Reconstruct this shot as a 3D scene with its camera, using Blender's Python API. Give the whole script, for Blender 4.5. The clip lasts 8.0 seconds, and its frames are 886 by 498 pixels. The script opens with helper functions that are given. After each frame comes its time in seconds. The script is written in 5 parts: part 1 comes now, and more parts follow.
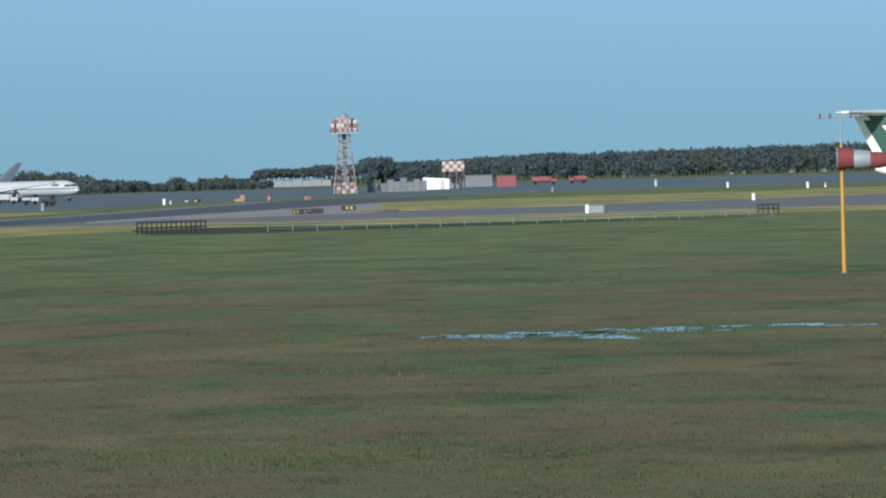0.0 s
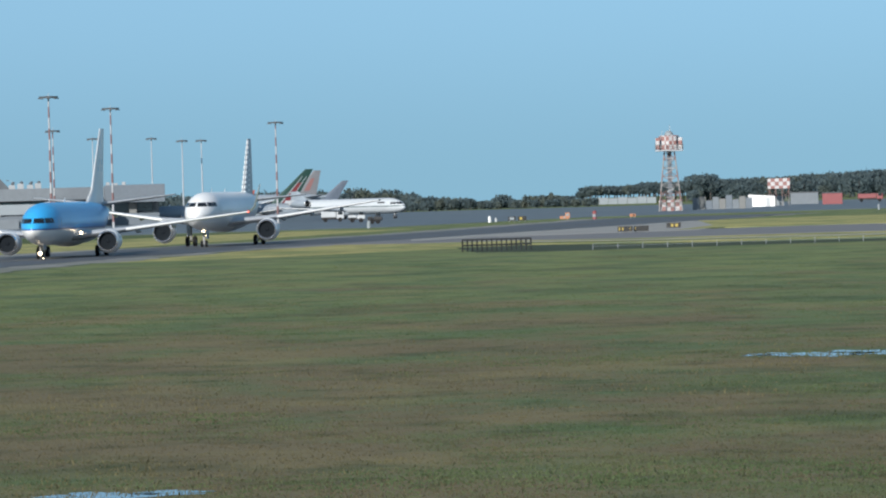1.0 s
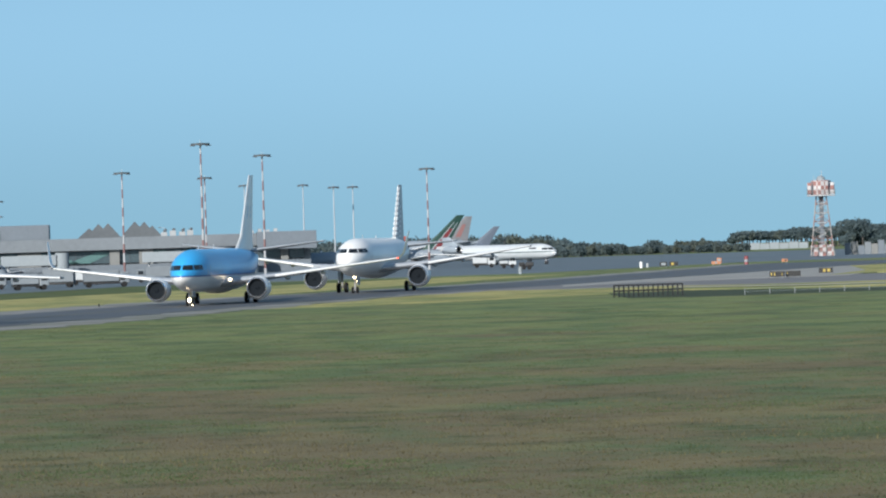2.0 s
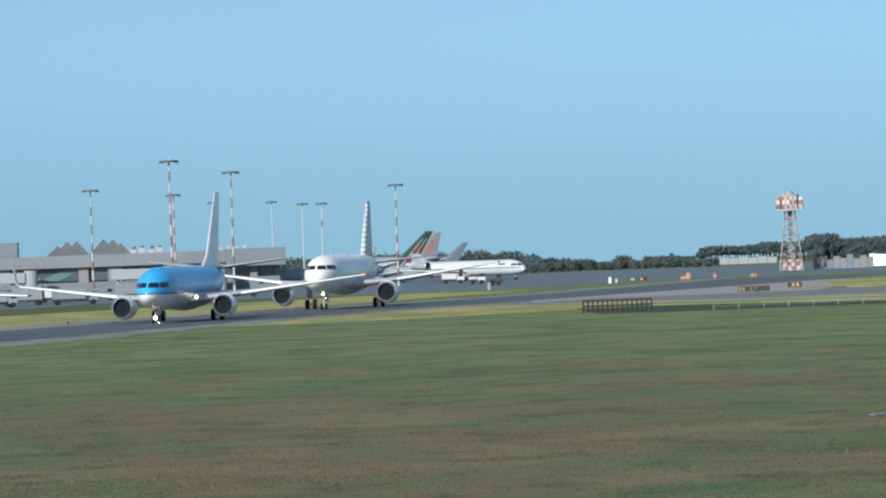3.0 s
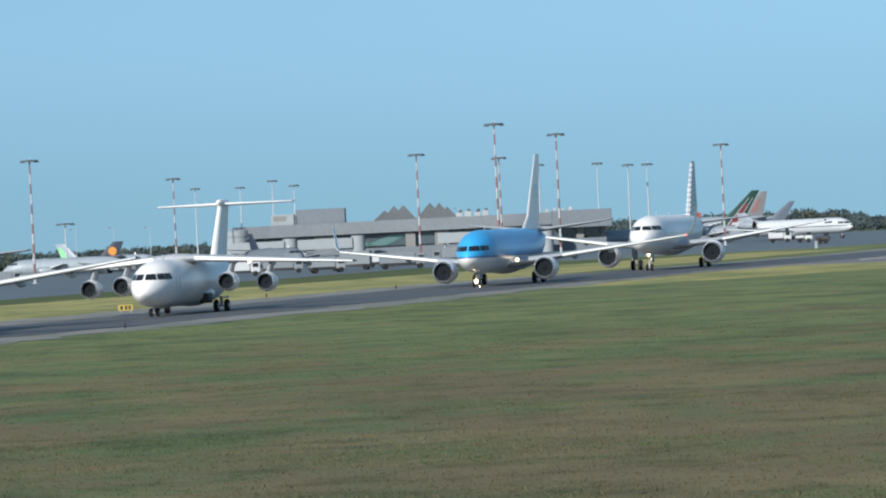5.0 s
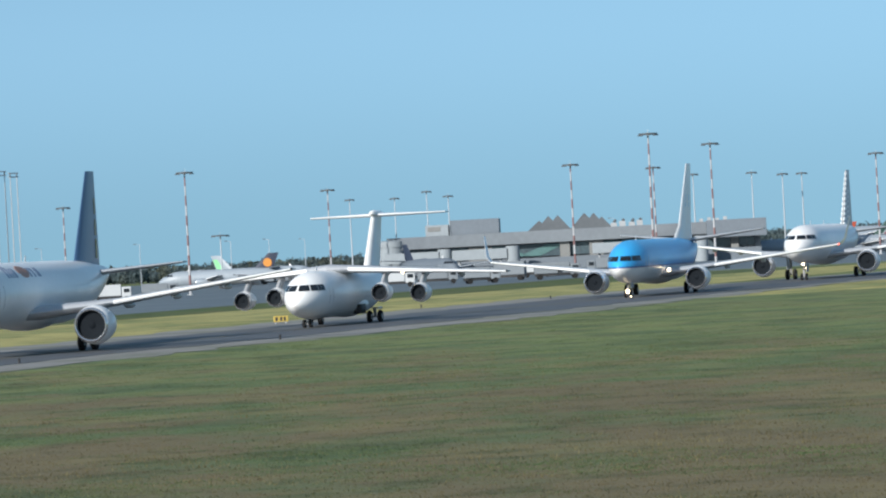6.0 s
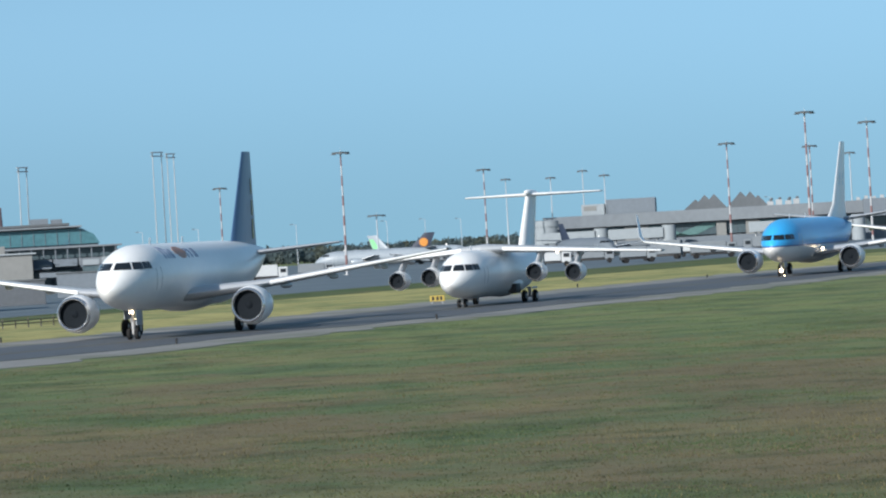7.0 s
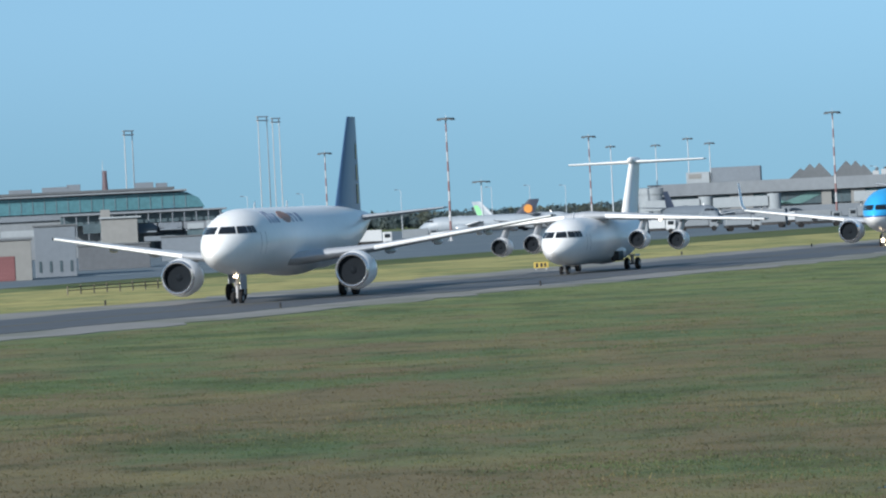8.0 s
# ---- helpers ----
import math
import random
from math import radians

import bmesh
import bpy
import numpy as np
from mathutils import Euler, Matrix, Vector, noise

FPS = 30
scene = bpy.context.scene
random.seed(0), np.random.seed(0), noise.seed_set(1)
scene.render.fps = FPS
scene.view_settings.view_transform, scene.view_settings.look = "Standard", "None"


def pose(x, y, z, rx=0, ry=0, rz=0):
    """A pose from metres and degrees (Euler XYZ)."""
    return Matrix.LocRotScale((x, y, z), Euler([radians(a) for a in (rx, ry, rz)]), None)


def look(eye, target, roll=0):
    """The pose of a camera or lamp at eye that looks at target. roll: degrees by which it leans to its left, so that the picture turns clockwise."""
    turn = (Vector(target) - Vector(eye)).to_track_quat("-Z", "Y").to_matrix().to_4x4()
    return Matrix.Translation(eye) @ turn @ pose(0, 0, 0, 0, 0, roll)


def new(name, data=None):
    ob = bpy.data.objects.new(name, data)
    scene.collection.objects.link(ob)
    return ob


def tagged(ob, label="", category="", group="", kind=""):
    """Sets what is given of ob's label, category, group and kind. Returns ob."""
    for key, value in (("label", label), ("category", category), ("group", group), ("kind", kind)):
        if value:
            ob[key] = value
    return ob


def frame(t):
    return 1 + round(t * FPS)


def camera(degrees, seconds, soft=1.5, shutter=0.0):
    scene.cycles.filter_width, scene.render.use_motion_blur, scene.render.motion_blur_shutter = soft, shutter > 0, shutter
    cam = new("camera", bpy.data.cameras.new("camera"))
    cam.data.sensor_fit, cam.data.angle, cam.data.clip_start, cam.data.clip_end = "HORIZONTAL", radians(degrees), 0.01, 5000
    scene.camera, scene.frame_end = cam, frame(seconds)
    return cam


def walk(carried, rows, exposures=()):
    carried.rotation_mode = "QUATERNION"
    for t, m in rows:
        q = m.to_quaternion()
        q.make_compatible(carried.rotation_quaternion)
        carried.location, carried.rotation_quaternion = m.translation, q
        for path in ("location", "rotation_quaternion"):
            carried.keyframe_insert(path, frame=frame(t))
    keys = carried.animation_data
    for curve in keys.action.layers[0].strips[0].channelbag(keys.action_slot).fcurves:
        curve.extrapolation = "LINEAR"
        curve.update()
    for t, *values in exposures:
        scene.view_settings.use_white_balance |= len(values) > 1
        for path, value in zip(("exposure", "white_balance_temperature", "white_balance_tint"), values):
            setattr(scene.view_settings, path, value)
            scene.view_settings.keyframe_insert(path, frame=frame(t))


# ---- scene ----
EYE = 5.154
cam = camera(11.107, 8.0, soft=2.1)
ROWS = [
    (0.0, -14.932, -1.042, 1.588),
    (0.5, -14.412, -0.856, 1.680),
    (0.6, -14.325, -0.784, 1.578),
    (0.7, -13.882, -0.614, 1.477),
    (0.8, -12.495, -0.565, 1.433),
    (0.9, -11.162, -0.684, 1.521),
    (1.0, -10.844, -0.709, 1.639),
    (1.2, -9.689, -0.535, 1.671),
    (1.3, -9.429, -0.440, 1.687),
    (1.5, -9.119, -0.371, 1.719),
    (2.0, -8.940, -0.076, 1.801),
    (2.2, -9.196, -0.011, 1.812),
    (3.3, -9.301, 0.149, 2.172),
    (3.5, -9.108, 0.157, 2.447),
    (3.6, -8.865, 0.147, 2.493),
    (3.8, -7.716, 0.006, 2.628),
    (4.0, -6.962, -0.182, 2.738),
    (4.2, -6.414, -0.267, 2.760),
    (5.3, -4.618, -0.121, 2.932),
    (5.5, -4.067, -0.029, 3.010),
    (6.0, -3.281, 0.031, 3.071),
    (6.2, -2.859, 0.053, 3.148),
    (6.4, -2.434, 0.010, 3.226),
    (6.5, -2.217, 0.039, 3.264),
    (7.0, -1.315, -0.120, 3.243),
    (7.2, -1.421, -0.322, 3.153),
    (7.5, -0.972, -0.402, 2.963),
    (7.8, -0.385, -0.479, 2.843),
    (8.0, 0.000, -0.476, 2.765),
]
walk(cam, [(t, pose(0, 0, EYE, 90 + pitch, lean, yaw)) for t, yaw, pitch, lean in ROWS],
     exposures=[(0.0, 0.24, 6350, 10), (0.5, 0.36, 6400, 10), (1.0, 0.42, 6450, 10), (1.5, 0.5, 6500, 10), (2.2, 0.52, 6500, 10), (3.5, 0.53, 6500, 10), (4.0, 0.44, 6480, 10), (4.2, 0.45, 6480, 10), (5.5, 0.54, 6480, 10), (6.5, 0.56, 6450, 10), (8.0, 0.57, 6320, 10)])

# ---- light ----
SUN_AZ, SUN_EL = -145.0, 23.0      # degrees; azimuth clockwise from +y (the first view's depth)
sun_dir = Vector((math.sin(radians(SUN_AZ)) * math.cos(radians(SUN_EL)), math.cos(radians(SUN_AZ)) * math.cos(radians(SUN_EL)), math.sin(radians(SUN_EL))))
world = bpy.data.worlds.new("sky")
scene.world = world
world.use_nodes = True
wn, wl = world.node_tree.nodes, world.node_tree.links


def sky_colour(n, l, direction):
    """The clear sky's colour in a direction, a little deeper in the haze along the horizon."""
    air = n.new("ShaderNodeTexSky")
    air.sky_type, air.sun_disc = "NISHITA", False
    air.sun_elevation, air.sun_rotation = radians(SUN_EL), radians(SUN_AZ)
    air.air_density, air.dust_density, air.ozone_density = 1.0, 0.6, 3.0
    lift, unit, sep, rise = n.new("ShaderNodeVectorMath"), n.new("ShaderNodeVectorMath"), n.new("ShaderNodeSeparateXYZ"), n.new("ShaderNodeMapRange")
    lift.operation, unit.operation = "ADD", "NORMALIZE"
    lift.inputs[1].default_value = (0, 0, 0.2)
    l.new(direction, lift.inputs[0])
    l.new(lift.outputs[0], unit.inputs[0])
    l.new(unit.outputs[0], air.inputs["Vector"])
    l.new(direction, sep.inputs[0])
    rise.inputs["From Min"].default_value, rise.inputs["From Max"].default_value = -0.004, 0.055
    rise.interpolation_type = "SMOOTHSTEP"
    l.new(sep.outputs["Z"], rise.inputs["Value"])
    haze, tone = n.new("ShaderNodeMix"), n.new("ShaderNodeMix")
    for q in (haze, tone):
        q.data_type = "RGBA"
    haze.inputs["A"].default_value, haze.inputs["B"].default_value = (0.72, 0.81, 0.71, 1), (1.05, 1.13, 0.985, 1)
    l.new(rise.outputs["Result"], haze.inputs["Factor"])
    tone.blend_type, tone.inputs["Factor"].default_value = "MULTIPLY", 1.0
    l.new(air.outputs[0], tone.inputs["A"])
    l.new(haze.outputs["Result"], tone.inputs["B"])
    return tone.outputs["Result"]


SKY_STRENGTH = 0.099
wl.new(sky_colour(wn, wl, wn.new("ShaderNodeTexCoord").outputs["Generated"]), wn["Background"].inputs["Color"])
wn["Background"].inputs["Strength"].default_value = SKY_STRENGTH
sun = new("sun", bpy.data.lights.new("sun", "SUN"))
sun.data.energy, sun.data.angle, sun.data.color = 4.0, radians(0.6), (1.0, 0.96, 0.89)
sun.matrix_world = look((0, 0, 300), Vector((0, 0, 300)) - sun_dir)


# ---- materials ----
def let_light_through(m, share=0.45):
    """Leaves and blades: part of the light passes through them."""
    n, l = m.node_tree.nodes, m.node_tree.links
    b, out = n["Principled BSDF"], n["Material Output"]
    leaf, both = n.new("ShaderNodeBsdfTranslucent"), n.new("ShaderNodeMixShader")
    l.new(b.inputs["Base Color"].links[0].from_socket, leaf.inputs["Color"])
    both.inputs["Fac"].default_value = share
    l.new(b.outputs[0], both.inputs[1])
    l.new(leaf.outputs[0], both.inputs[2])
    l.new(both.outputs[0], out.inputs["Surface"])
    return m


def material(name, colour, rough=0.6, metal=0.0, vary=0.12, size=1.0, bump=0.0, second=None, amount=0.5, emit=0.0, per_object=0.0):
    """Procedural paint, stone or metal: two scales of noise in the colour, fine relief, an optional second colour in patches."""
    m = bpy.data.materials.new(name)
    m.use_nodes = True
    n, l = m.node_tree.nodes, m.node_tree.links
    b = n["Principled BSDF"]
    b.inputs["Roughness"].default_value, b.inputs["Metallic"].default_value = rough, metal
    if rough > 0.78:
        b.inputs["Specular IOR Level"].default_value = 0.12
    tc = n.new("ShaderNodeTexCoord")
    big, fine = n.new("ShaderNodeTexNoise"), n.new("ShaderNodeTexNoise")
    big.inputs["Scale"].default_value, fine.inputs["Scale"].default_value = 0.6 / size, 7.0 / size
    big.inputs["Detail"].default_value, fine.inputs["Detail"].default_value = 4, 5
    for t in (big, fine):
        l.new(tc.outputs["Object"], t.inputs["Vector"])
    base = n.new("ShaderNodeMix")
    base.data_type = "RGBA"
    base.inputs["A"].default_value = (*colour, 1)
    base.inputs["B"].default_value = (*(second or colour), 1)
    ramp = n.new("ShaderNodeMapRange")
    ramp.inputs["From Min"].default_value, ramp.inputs["From Max"].default_value = 0.65 - 0.3 * amount, 0.75 - 0.3 * amount + 0.05
    l.new(big.outputs["Fac"], ramp.inputs["Value"])
    l.new(ramp.outputs["Result"], base.inputs["Factor"])
    add = n.new("ShaderNodeMath")
    add.operation = "ADD"
    l.new(big.outputs["Fac"], add.inputs[0])
    l.new(fine.outputs["Fac"], add.inputs[1])
    gain = n.new("ShaderNodeMapRange")
    gain.inputs["From Min"].default_value, gain.inputs["From Max"].default_value = 0.6, 1.4
    gain.inputs["To Min"].default_value, gain.inputs["To Max"].default_value = 1 - vary, 1 + vary
    l.new(add.outputs[0], gain.inputs["Value"])
    last = gain.outputs["Result"]
    if per_object:
        info, rnd, mul = n.new("ShaderNodeNewGeometry"), n.new("ShaderNodeMapRange"), n.new("ShaderNodeMath")
        rnd.inputs["To Min"].default_value, rnd.inputs["To Max"].default_value = 1 - per_object, 1 + per_object
        l.new(info.outputs["Random Per Island"], rnd.inputs["Value"])
        mul.operation = "MULTIPLY"
        l.new(last, mul.inputs[0])
        l.new(rnd.outputs["Result"], mul.inputs[1])
        last = mul.outputs[0]
    tint = n.new("ShaderNodeVectorMath")
    tint.operation = "SCALE"
    l.new(base.outputs["Result"], tint.inputs[0])
    l.new(last, tint.inputs["Scale"])
    l.new(tint.outputs[0], b.inputs["Base Color"])
    if bump:
        bp = n.new("ShaderNodeBump")
        bp.inputs["Strength"].default_value, bp.inputs["Distance"].default_value = bump, 0.05 * size
        l.new(fine.outputs["Fac"], bp.inputs["Height"])
        l.new(bp.outputs["Normal"], b.inputs["Normal"])
    if emit:
        b.inputs["Emission Color"].default_value, b.inputs["Emission Strength"].default_value = (*colour, 1), emit
    return m


def banded(name, colours, axis="Z", period=2.0, rough=0.5):
    """Paint in equal bands of two colours along one axis of the object."""
    m = material(name, colours[0], rough)
    n, l = m.node_tree.nodes, m.node_tree.links
    tc, sep, div, fr, gt = n.new("ShaderNodeTexCoord"), n.new("ShaderNodeSeparateXYZ"), n.new("ShaderNodeMath"), n.new("ShaderNodeMath"), n.new("ShaderNodeMath")
    l.new(tc.outputs["Object"], sep.inputs[0])
    div.operation, fr.operation, gt.operation = "DIVIDE", "FRACT", "GREATER_THAN"
    div.inputs[1].default_value, gt.inputs[1].default_value = period, 0.5
    l.new(sep.outputs[axis], div.inputs[0])
    l.new(div.outputs[0], fr.inputs[0])
    l.new(fr.outputs[0], gt.inputs[0])
    mix = [q for q in n if q.type == "MIX"][0]
    mix.inputs["A"].default_value, mix.inputs["B"].default_value = (*colours[0], 1), (*colours[1], 1)
    l.new(gt.outputs[0], mix.inputs["Factor"])
    return m


def split_paint(name, steps, rough=0.3):
    """Aircraft paint that changes with height: steps of (height, colour), each from its height up."""
    m = material(name, steps[0][1], rough, vary=0.05, size=3.0)
    n, l = m.node_tree.nodes, m.node_tree.links
    tc, sep, rng, ramp = n.new("ShaderNodeTexCoord"), n.new("ShaderNodeSeparateXYZ"), n.new("ShaderNodeMapRange"), n.new("ShaderNodeValToRGB")
    rng.inputs["From Max"].default_value = 8.0
    ramp.color_ramp.interpolation = "CONSTANT"
    for i, (h, c) in enumerate(steps):
        e = ramp.color_ramp.elements[i] if i < 2 else ramp.color_ramp.elements.new(h / 8.0)
        e.position, e.color = h / 8.0, (*c, 1)
    l.new(tc.outputs["Object"], sep.inputs[0])
    l.new(sep.outputs["Z"], rng.inputs["Value"])
    l.new(rng.outputs["Result"], ramp.inputs["Fac"])
    mix = [q for q in n if q.type == "MIX"][0]
    mix.inputs["Factor"].default_value = 0
    for k in list(mix.inputs["Factor"].links):
        l.remove(k)
    l.new(ramp.outputs["Color"], mix.inputs["A"])
    return m


WHITE = material("white_paint", (0.82, 0.82, 0.82), 0.3, vary=0.05, size=3)
GREY_PAINT = material("grey_paint", (0.42, 0.44, 0.46), 0.4, vary=0.08, size=2)
WING_GREY = material("wing_grey", (0.4, 0.42, 0.45), 0.35, vary=0.06, size=2)
BARE = material("bare_metal", (0.75, 0.75, 0.76), 0.25, metal=0.9, vary=0.05)
SLAT = material("sunlit_slat_paint", (0.76, 0.77, 0.78), 0.35, vary=0.05)
DARK = material("near_black", (0.02, 0.021, 0.024), 0.6, vary=0.2)
FAN = material("shaded_inlet_black", (0.007, 0.01, 0.014), 0.8, vary=0.2, size=0.2)
GLASS = material("dark_window_glass", (0.015, 0.018, 0.022), 0.08, vary=0.1)
RUBBER = material("tyre_rubber", (0.02, 0.02, 0.021), 0.85, vary=0.2)
STRUT = material("strut_metal", (0.35, 0.35, 0.36), 0.45, metal=0.5)
LAMP = material("lit_lamp", (1.0, 0.78, 0.5), emit=9.0)
LAMP_RED = material("lit_red_lamp", (1.0, 0.12, 0.06), emit=2.0)
# Navy lifted towards a paler blue; haze is put into the colour.
NAVY = material("navy_paint", (0.062, 0.125, 0.235), 0.35, vary=0.08, size=2)
GOLD = material("gold_paint", (0.4, 0.34, 0.16), 0.4)
GREEN = material("green_paint", (0.025, 0.09, 0.07), 0.35, vary=0.08, size=2)
RED = material("red_paint", (0.22, 0.06, 0.065), 0.4, vary=0.1)
ORANGE = material("orange_paint", (0.4, 0.17, 0.09), 0.4, vary=0.1)
TITLE = material("title_grey_blue", (0.2, 0.225, 0.33), 0.35)
PALE_BLUE = material("pale_blue_paint", (0.3, 0.52, 0.68), 0.35)
SKY_PAINT = split_paint("blue_and_white_paint", [(0.0, (0.78, 0.79, 0.81)), (2.3, (0.82, 0.83, 0.84)), (2.72, (0.03, 0.09, 0.3)), (2.86, (0.04, 0.36, 0.74))])
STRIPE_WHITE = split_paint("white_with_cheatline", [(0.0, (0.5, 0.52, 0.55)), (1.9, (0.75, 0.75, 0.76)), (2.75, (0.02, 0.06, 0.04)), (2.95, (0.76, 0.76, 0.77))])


# ---- shaping helpers ----
def part(name, bm, mat, parent=None, label="", smooth=True):
    me = bpy.data.meshes.new(name)
    bmesh.ops.recalc_face_normals(bm, faces=bm.faces[:])
    bm.to_mesh(me)
    bm.free()
    me.materials.append(mat)
    if smooth:
        me.polygons.foreach_set("use_smooth", [True] * len(me.polygons))
        me.set_sharp_from_angle(angle=radians(38))
    ob = new(name, me)
    if parent:
        ob.parent = parent
    if label:
        tagged(ob, label)
    return ob


def thing(name, m, label, category, group="", kind=""):
    ob = new(name)
    ob.matrix_world = m
    return tagged(ob, label, category, group, kind)


def add_loft(bm, rings, closed=True, caps=True):
    vs = [[bm.verts.new(p) for p in r] for r in rings]
    k = len(rings[0])
    for a, b in zip(vs, vs[1:]):
        for i in range(k if closed else k - 1):
            j = (i + 1) % k
            bm.faces.new((a[i], a[j], b[j], b[i]))
    if caps and closed:
        bm.faces.new(vs[0])
        bm.faces.new(vs[-1])
    return bm


def loft(rings, **kw):
    return add_loft(bmesh.new(), [[Vector(p) for p in r] for r in rings], **kw)


def add_box(bm, lo, hi, bevel=0.0):
    c = [(lo[i] + hi[i]) / 2 for i in range(3)]
    s = [abs(hi[i] - lo[i]) for i in range(3)]
    made = bmesh.ops.create_cube(bm, size=1, matrix=Matrix.Translation(c) @ Matrix.Diagonal((*s, 1)))
    if bevel:
        edges = list({e for v in made["verts"] for e in v.link_edges})
        bmesh.ops.bevel(bm, geom=edges, offset=bevel, segments=2, affect="EDGES", profile=0.5)
    return bm


def box(lo, hi, bevel=0.0):
    return add_box(bmesh.new(), lo, hi, bevel)


def add_rod(bm, a, b, r, r2=None, n=10):
    a, b = Vector(a), Vector(b)
    d = (b - a).normalized()
    u = d.orthogonal().normalized()
    w = d.cross(u)
    ring = lambda c, q: [c + q * (math.cos(k * math.tau / n) * u + math.sin(k * math.tau / n) * w) for k in range(n)]
    return add_loft(bm, [ring(a, r), ring(b, r if r2 is None else r2)])


def rod(a, b, r, r2=None, n=10):
    return add_rod(bmesh.new(), a, b, r, r2, n)


def revolve(profile, centre, n=28, axis="x"):
    """Rings of (along, radius) about an axis through centre."""
    c = Vector(centre)
    rings = []
    for s, r in profile:
        ring = []
        for k in range(n):
            a, b = r * math.cos(k * math.tau / n), r * math.sin(k * math.tau / n)
            ring.append(c + (Vector((s, a, b)) if axis == "x" else Vector((a, s, b)) if axis == "y" else Vector((a, b, s))))
        rings.append(ring)
    return rings


def aero(stations, across):
    """A wing or fin: stations of (leading edge point, chord, thickness); across: the direction of its thickness."""
    prof = [(0, 0), (0.02, 0.32), (0.1, 0.78), (0.3, 1.0), (0.55, 0.8), (0.8, 0.4), (1, 0.03)]
    n = Vector(across)
    rings = []
    for le, chord, thick in stations:
        le = Vector(le)
        top = [le + Vector((-c * chord, 0, 0)) + n * (t * thick / 2) for c, t in prof]
        low = [le + Vector((-c * chord, 0, 0)) - n * (t * thick / 2) for c, t in prof[:0:-1]]
        rings.append(top + low)
    return loft(rings)


# ---- aircraft ----
def hull(c, x):
    """Centre height, half width and half height of the fuselage at x (nose tip 0, tail minus)."""
    s = min(1, -x / c["nose"])
    k = max(0.0, 1 - (1 - s) ** 2) ** c.get("point", 0.6)
    cz = c["mid"] - c["drop"] * (1 - s) ** 2
    u = max(0.0, (-x - c["taper"]) / (c["length"] - c["taper"]))
    kt = 1 - 0.86 * u ** 1.6
    top = c["mid"] + c["rz"] - 0.3 * c["rz"] * u ** 2
    if u > 0:
        cz = top - c["rz"] * kt
    return cz, c["ry"] * k * kt, c["rz"] * k * kt


def skin(c, x, degrees, out=0.0):
    cz, ry, rz = hull(c, x)
    a = radians(degrees)
    return Vector((x, (ry + out) * math.sin(a), cz + (rz + out) * math.cos(a)))


def patch(c, x0, x1, a0, a1, out=0.025, n=4, slant=0.0):
    """A thin curved plate lying on the fuselage skin."""
    rows = []
    for o in (out, -0.03):
        for i in range(n + 1):
            rows.append([skin(c, x0 + (x1 - x0) * j / n + slant * i / n, a0 + (a1 - a0) * i / n, o) for j in range(n + 1)])
    bm = bmesh.new()
    v = [[bm.verts.new(q) for q in r] for r in rows]
    for base in (0, n + 1):
        for i in range(n):
            for j in range(n):
                bm.faces.new((v[base + i][j], v[base + i][j + 1], v[base + i + 1][j + 1], v[base + i + 1][j]))
    rim = [(0, j) for j in range(n)] + [(i, n) for i in range(n)] + [(n, j) for j in range(n, 0, -1)] + [(i, 0) for i in range(n, 0, -1)]
    for (i, j), (p, q) in zip(rim, rim[1:] + rim[:1]):
        bm.faces.new((v[i][j], v[p][q], v[n + 1 + p][q], v[n + 1 + i][j]))
    return bm


def pane(c, p0, p1, z0, z1, out=0.025, n=4):
    """A cockpit window: bearings p0 to p1 (degrees from straight ahead), heights z0 to z1, laid on the nose skin."""
    def point(p, z, o):
        a, lo, hi = radians(p), 0.0, 6.0
        for _ in range(30):
            m = (lo + hi) / 2
            x, y = -c["pivot"] + m * math.cos(a), m * math.sin(a)
            cz, ry, rz = hull(c, min(x, -0.001))
            inside = x < 0 and (y / max(ry, 1e-4)) ** 2 + ((z - cz) / max(rz, 1e-4)) ** 2 < 1
            lo, hi = (m, hi) if inside else (lo, m)
        return Vector((-c["pivot"] + (lo + o) * math.cos(a), (lo + o) * math.sin(a), z))
    bm = bmesh.new()
    v = [[[bm.verts.new(point(p0 + (p1 - p0) * j / n, z0 + (z1 - z0) * i / n, o)) for j in range(n + 1)] for i in range(n + 1)] for o in (out, -0.04)]
    for k in (0, 1):
        for i in range(n):
            for j in range(n):
                bm.faces.new((v[k][i][j], v[k][i][j + 1], v[k][i + 1][j + 1], v[k][i + 1][j]))
    rim = [(0, j) for j in range(n)] + [(i, n) for i in range(n)] + [(n, j) for j in range(n, 0, -1)] + [(i, 0) for i in range(n, 0, -1)]
    for (i, j), (p, q) in zip(rim, rim[1:] + rim[:1]):
        bm.faces.new((v[0][i][j], v[0][p][q], v[1][p][q], v[1][i][j]))
    return bm


def wheel_mesh(r, w):
    return loft(revolve([(-w / 2, r * 0.45), (-w / 2, r * 0.86), (-w * 0.3, r), (w * 0.3, r), (w / 2, r * 0.86), (w / 2, r * 0.45)], (0, 0, 0), 18, "y"))


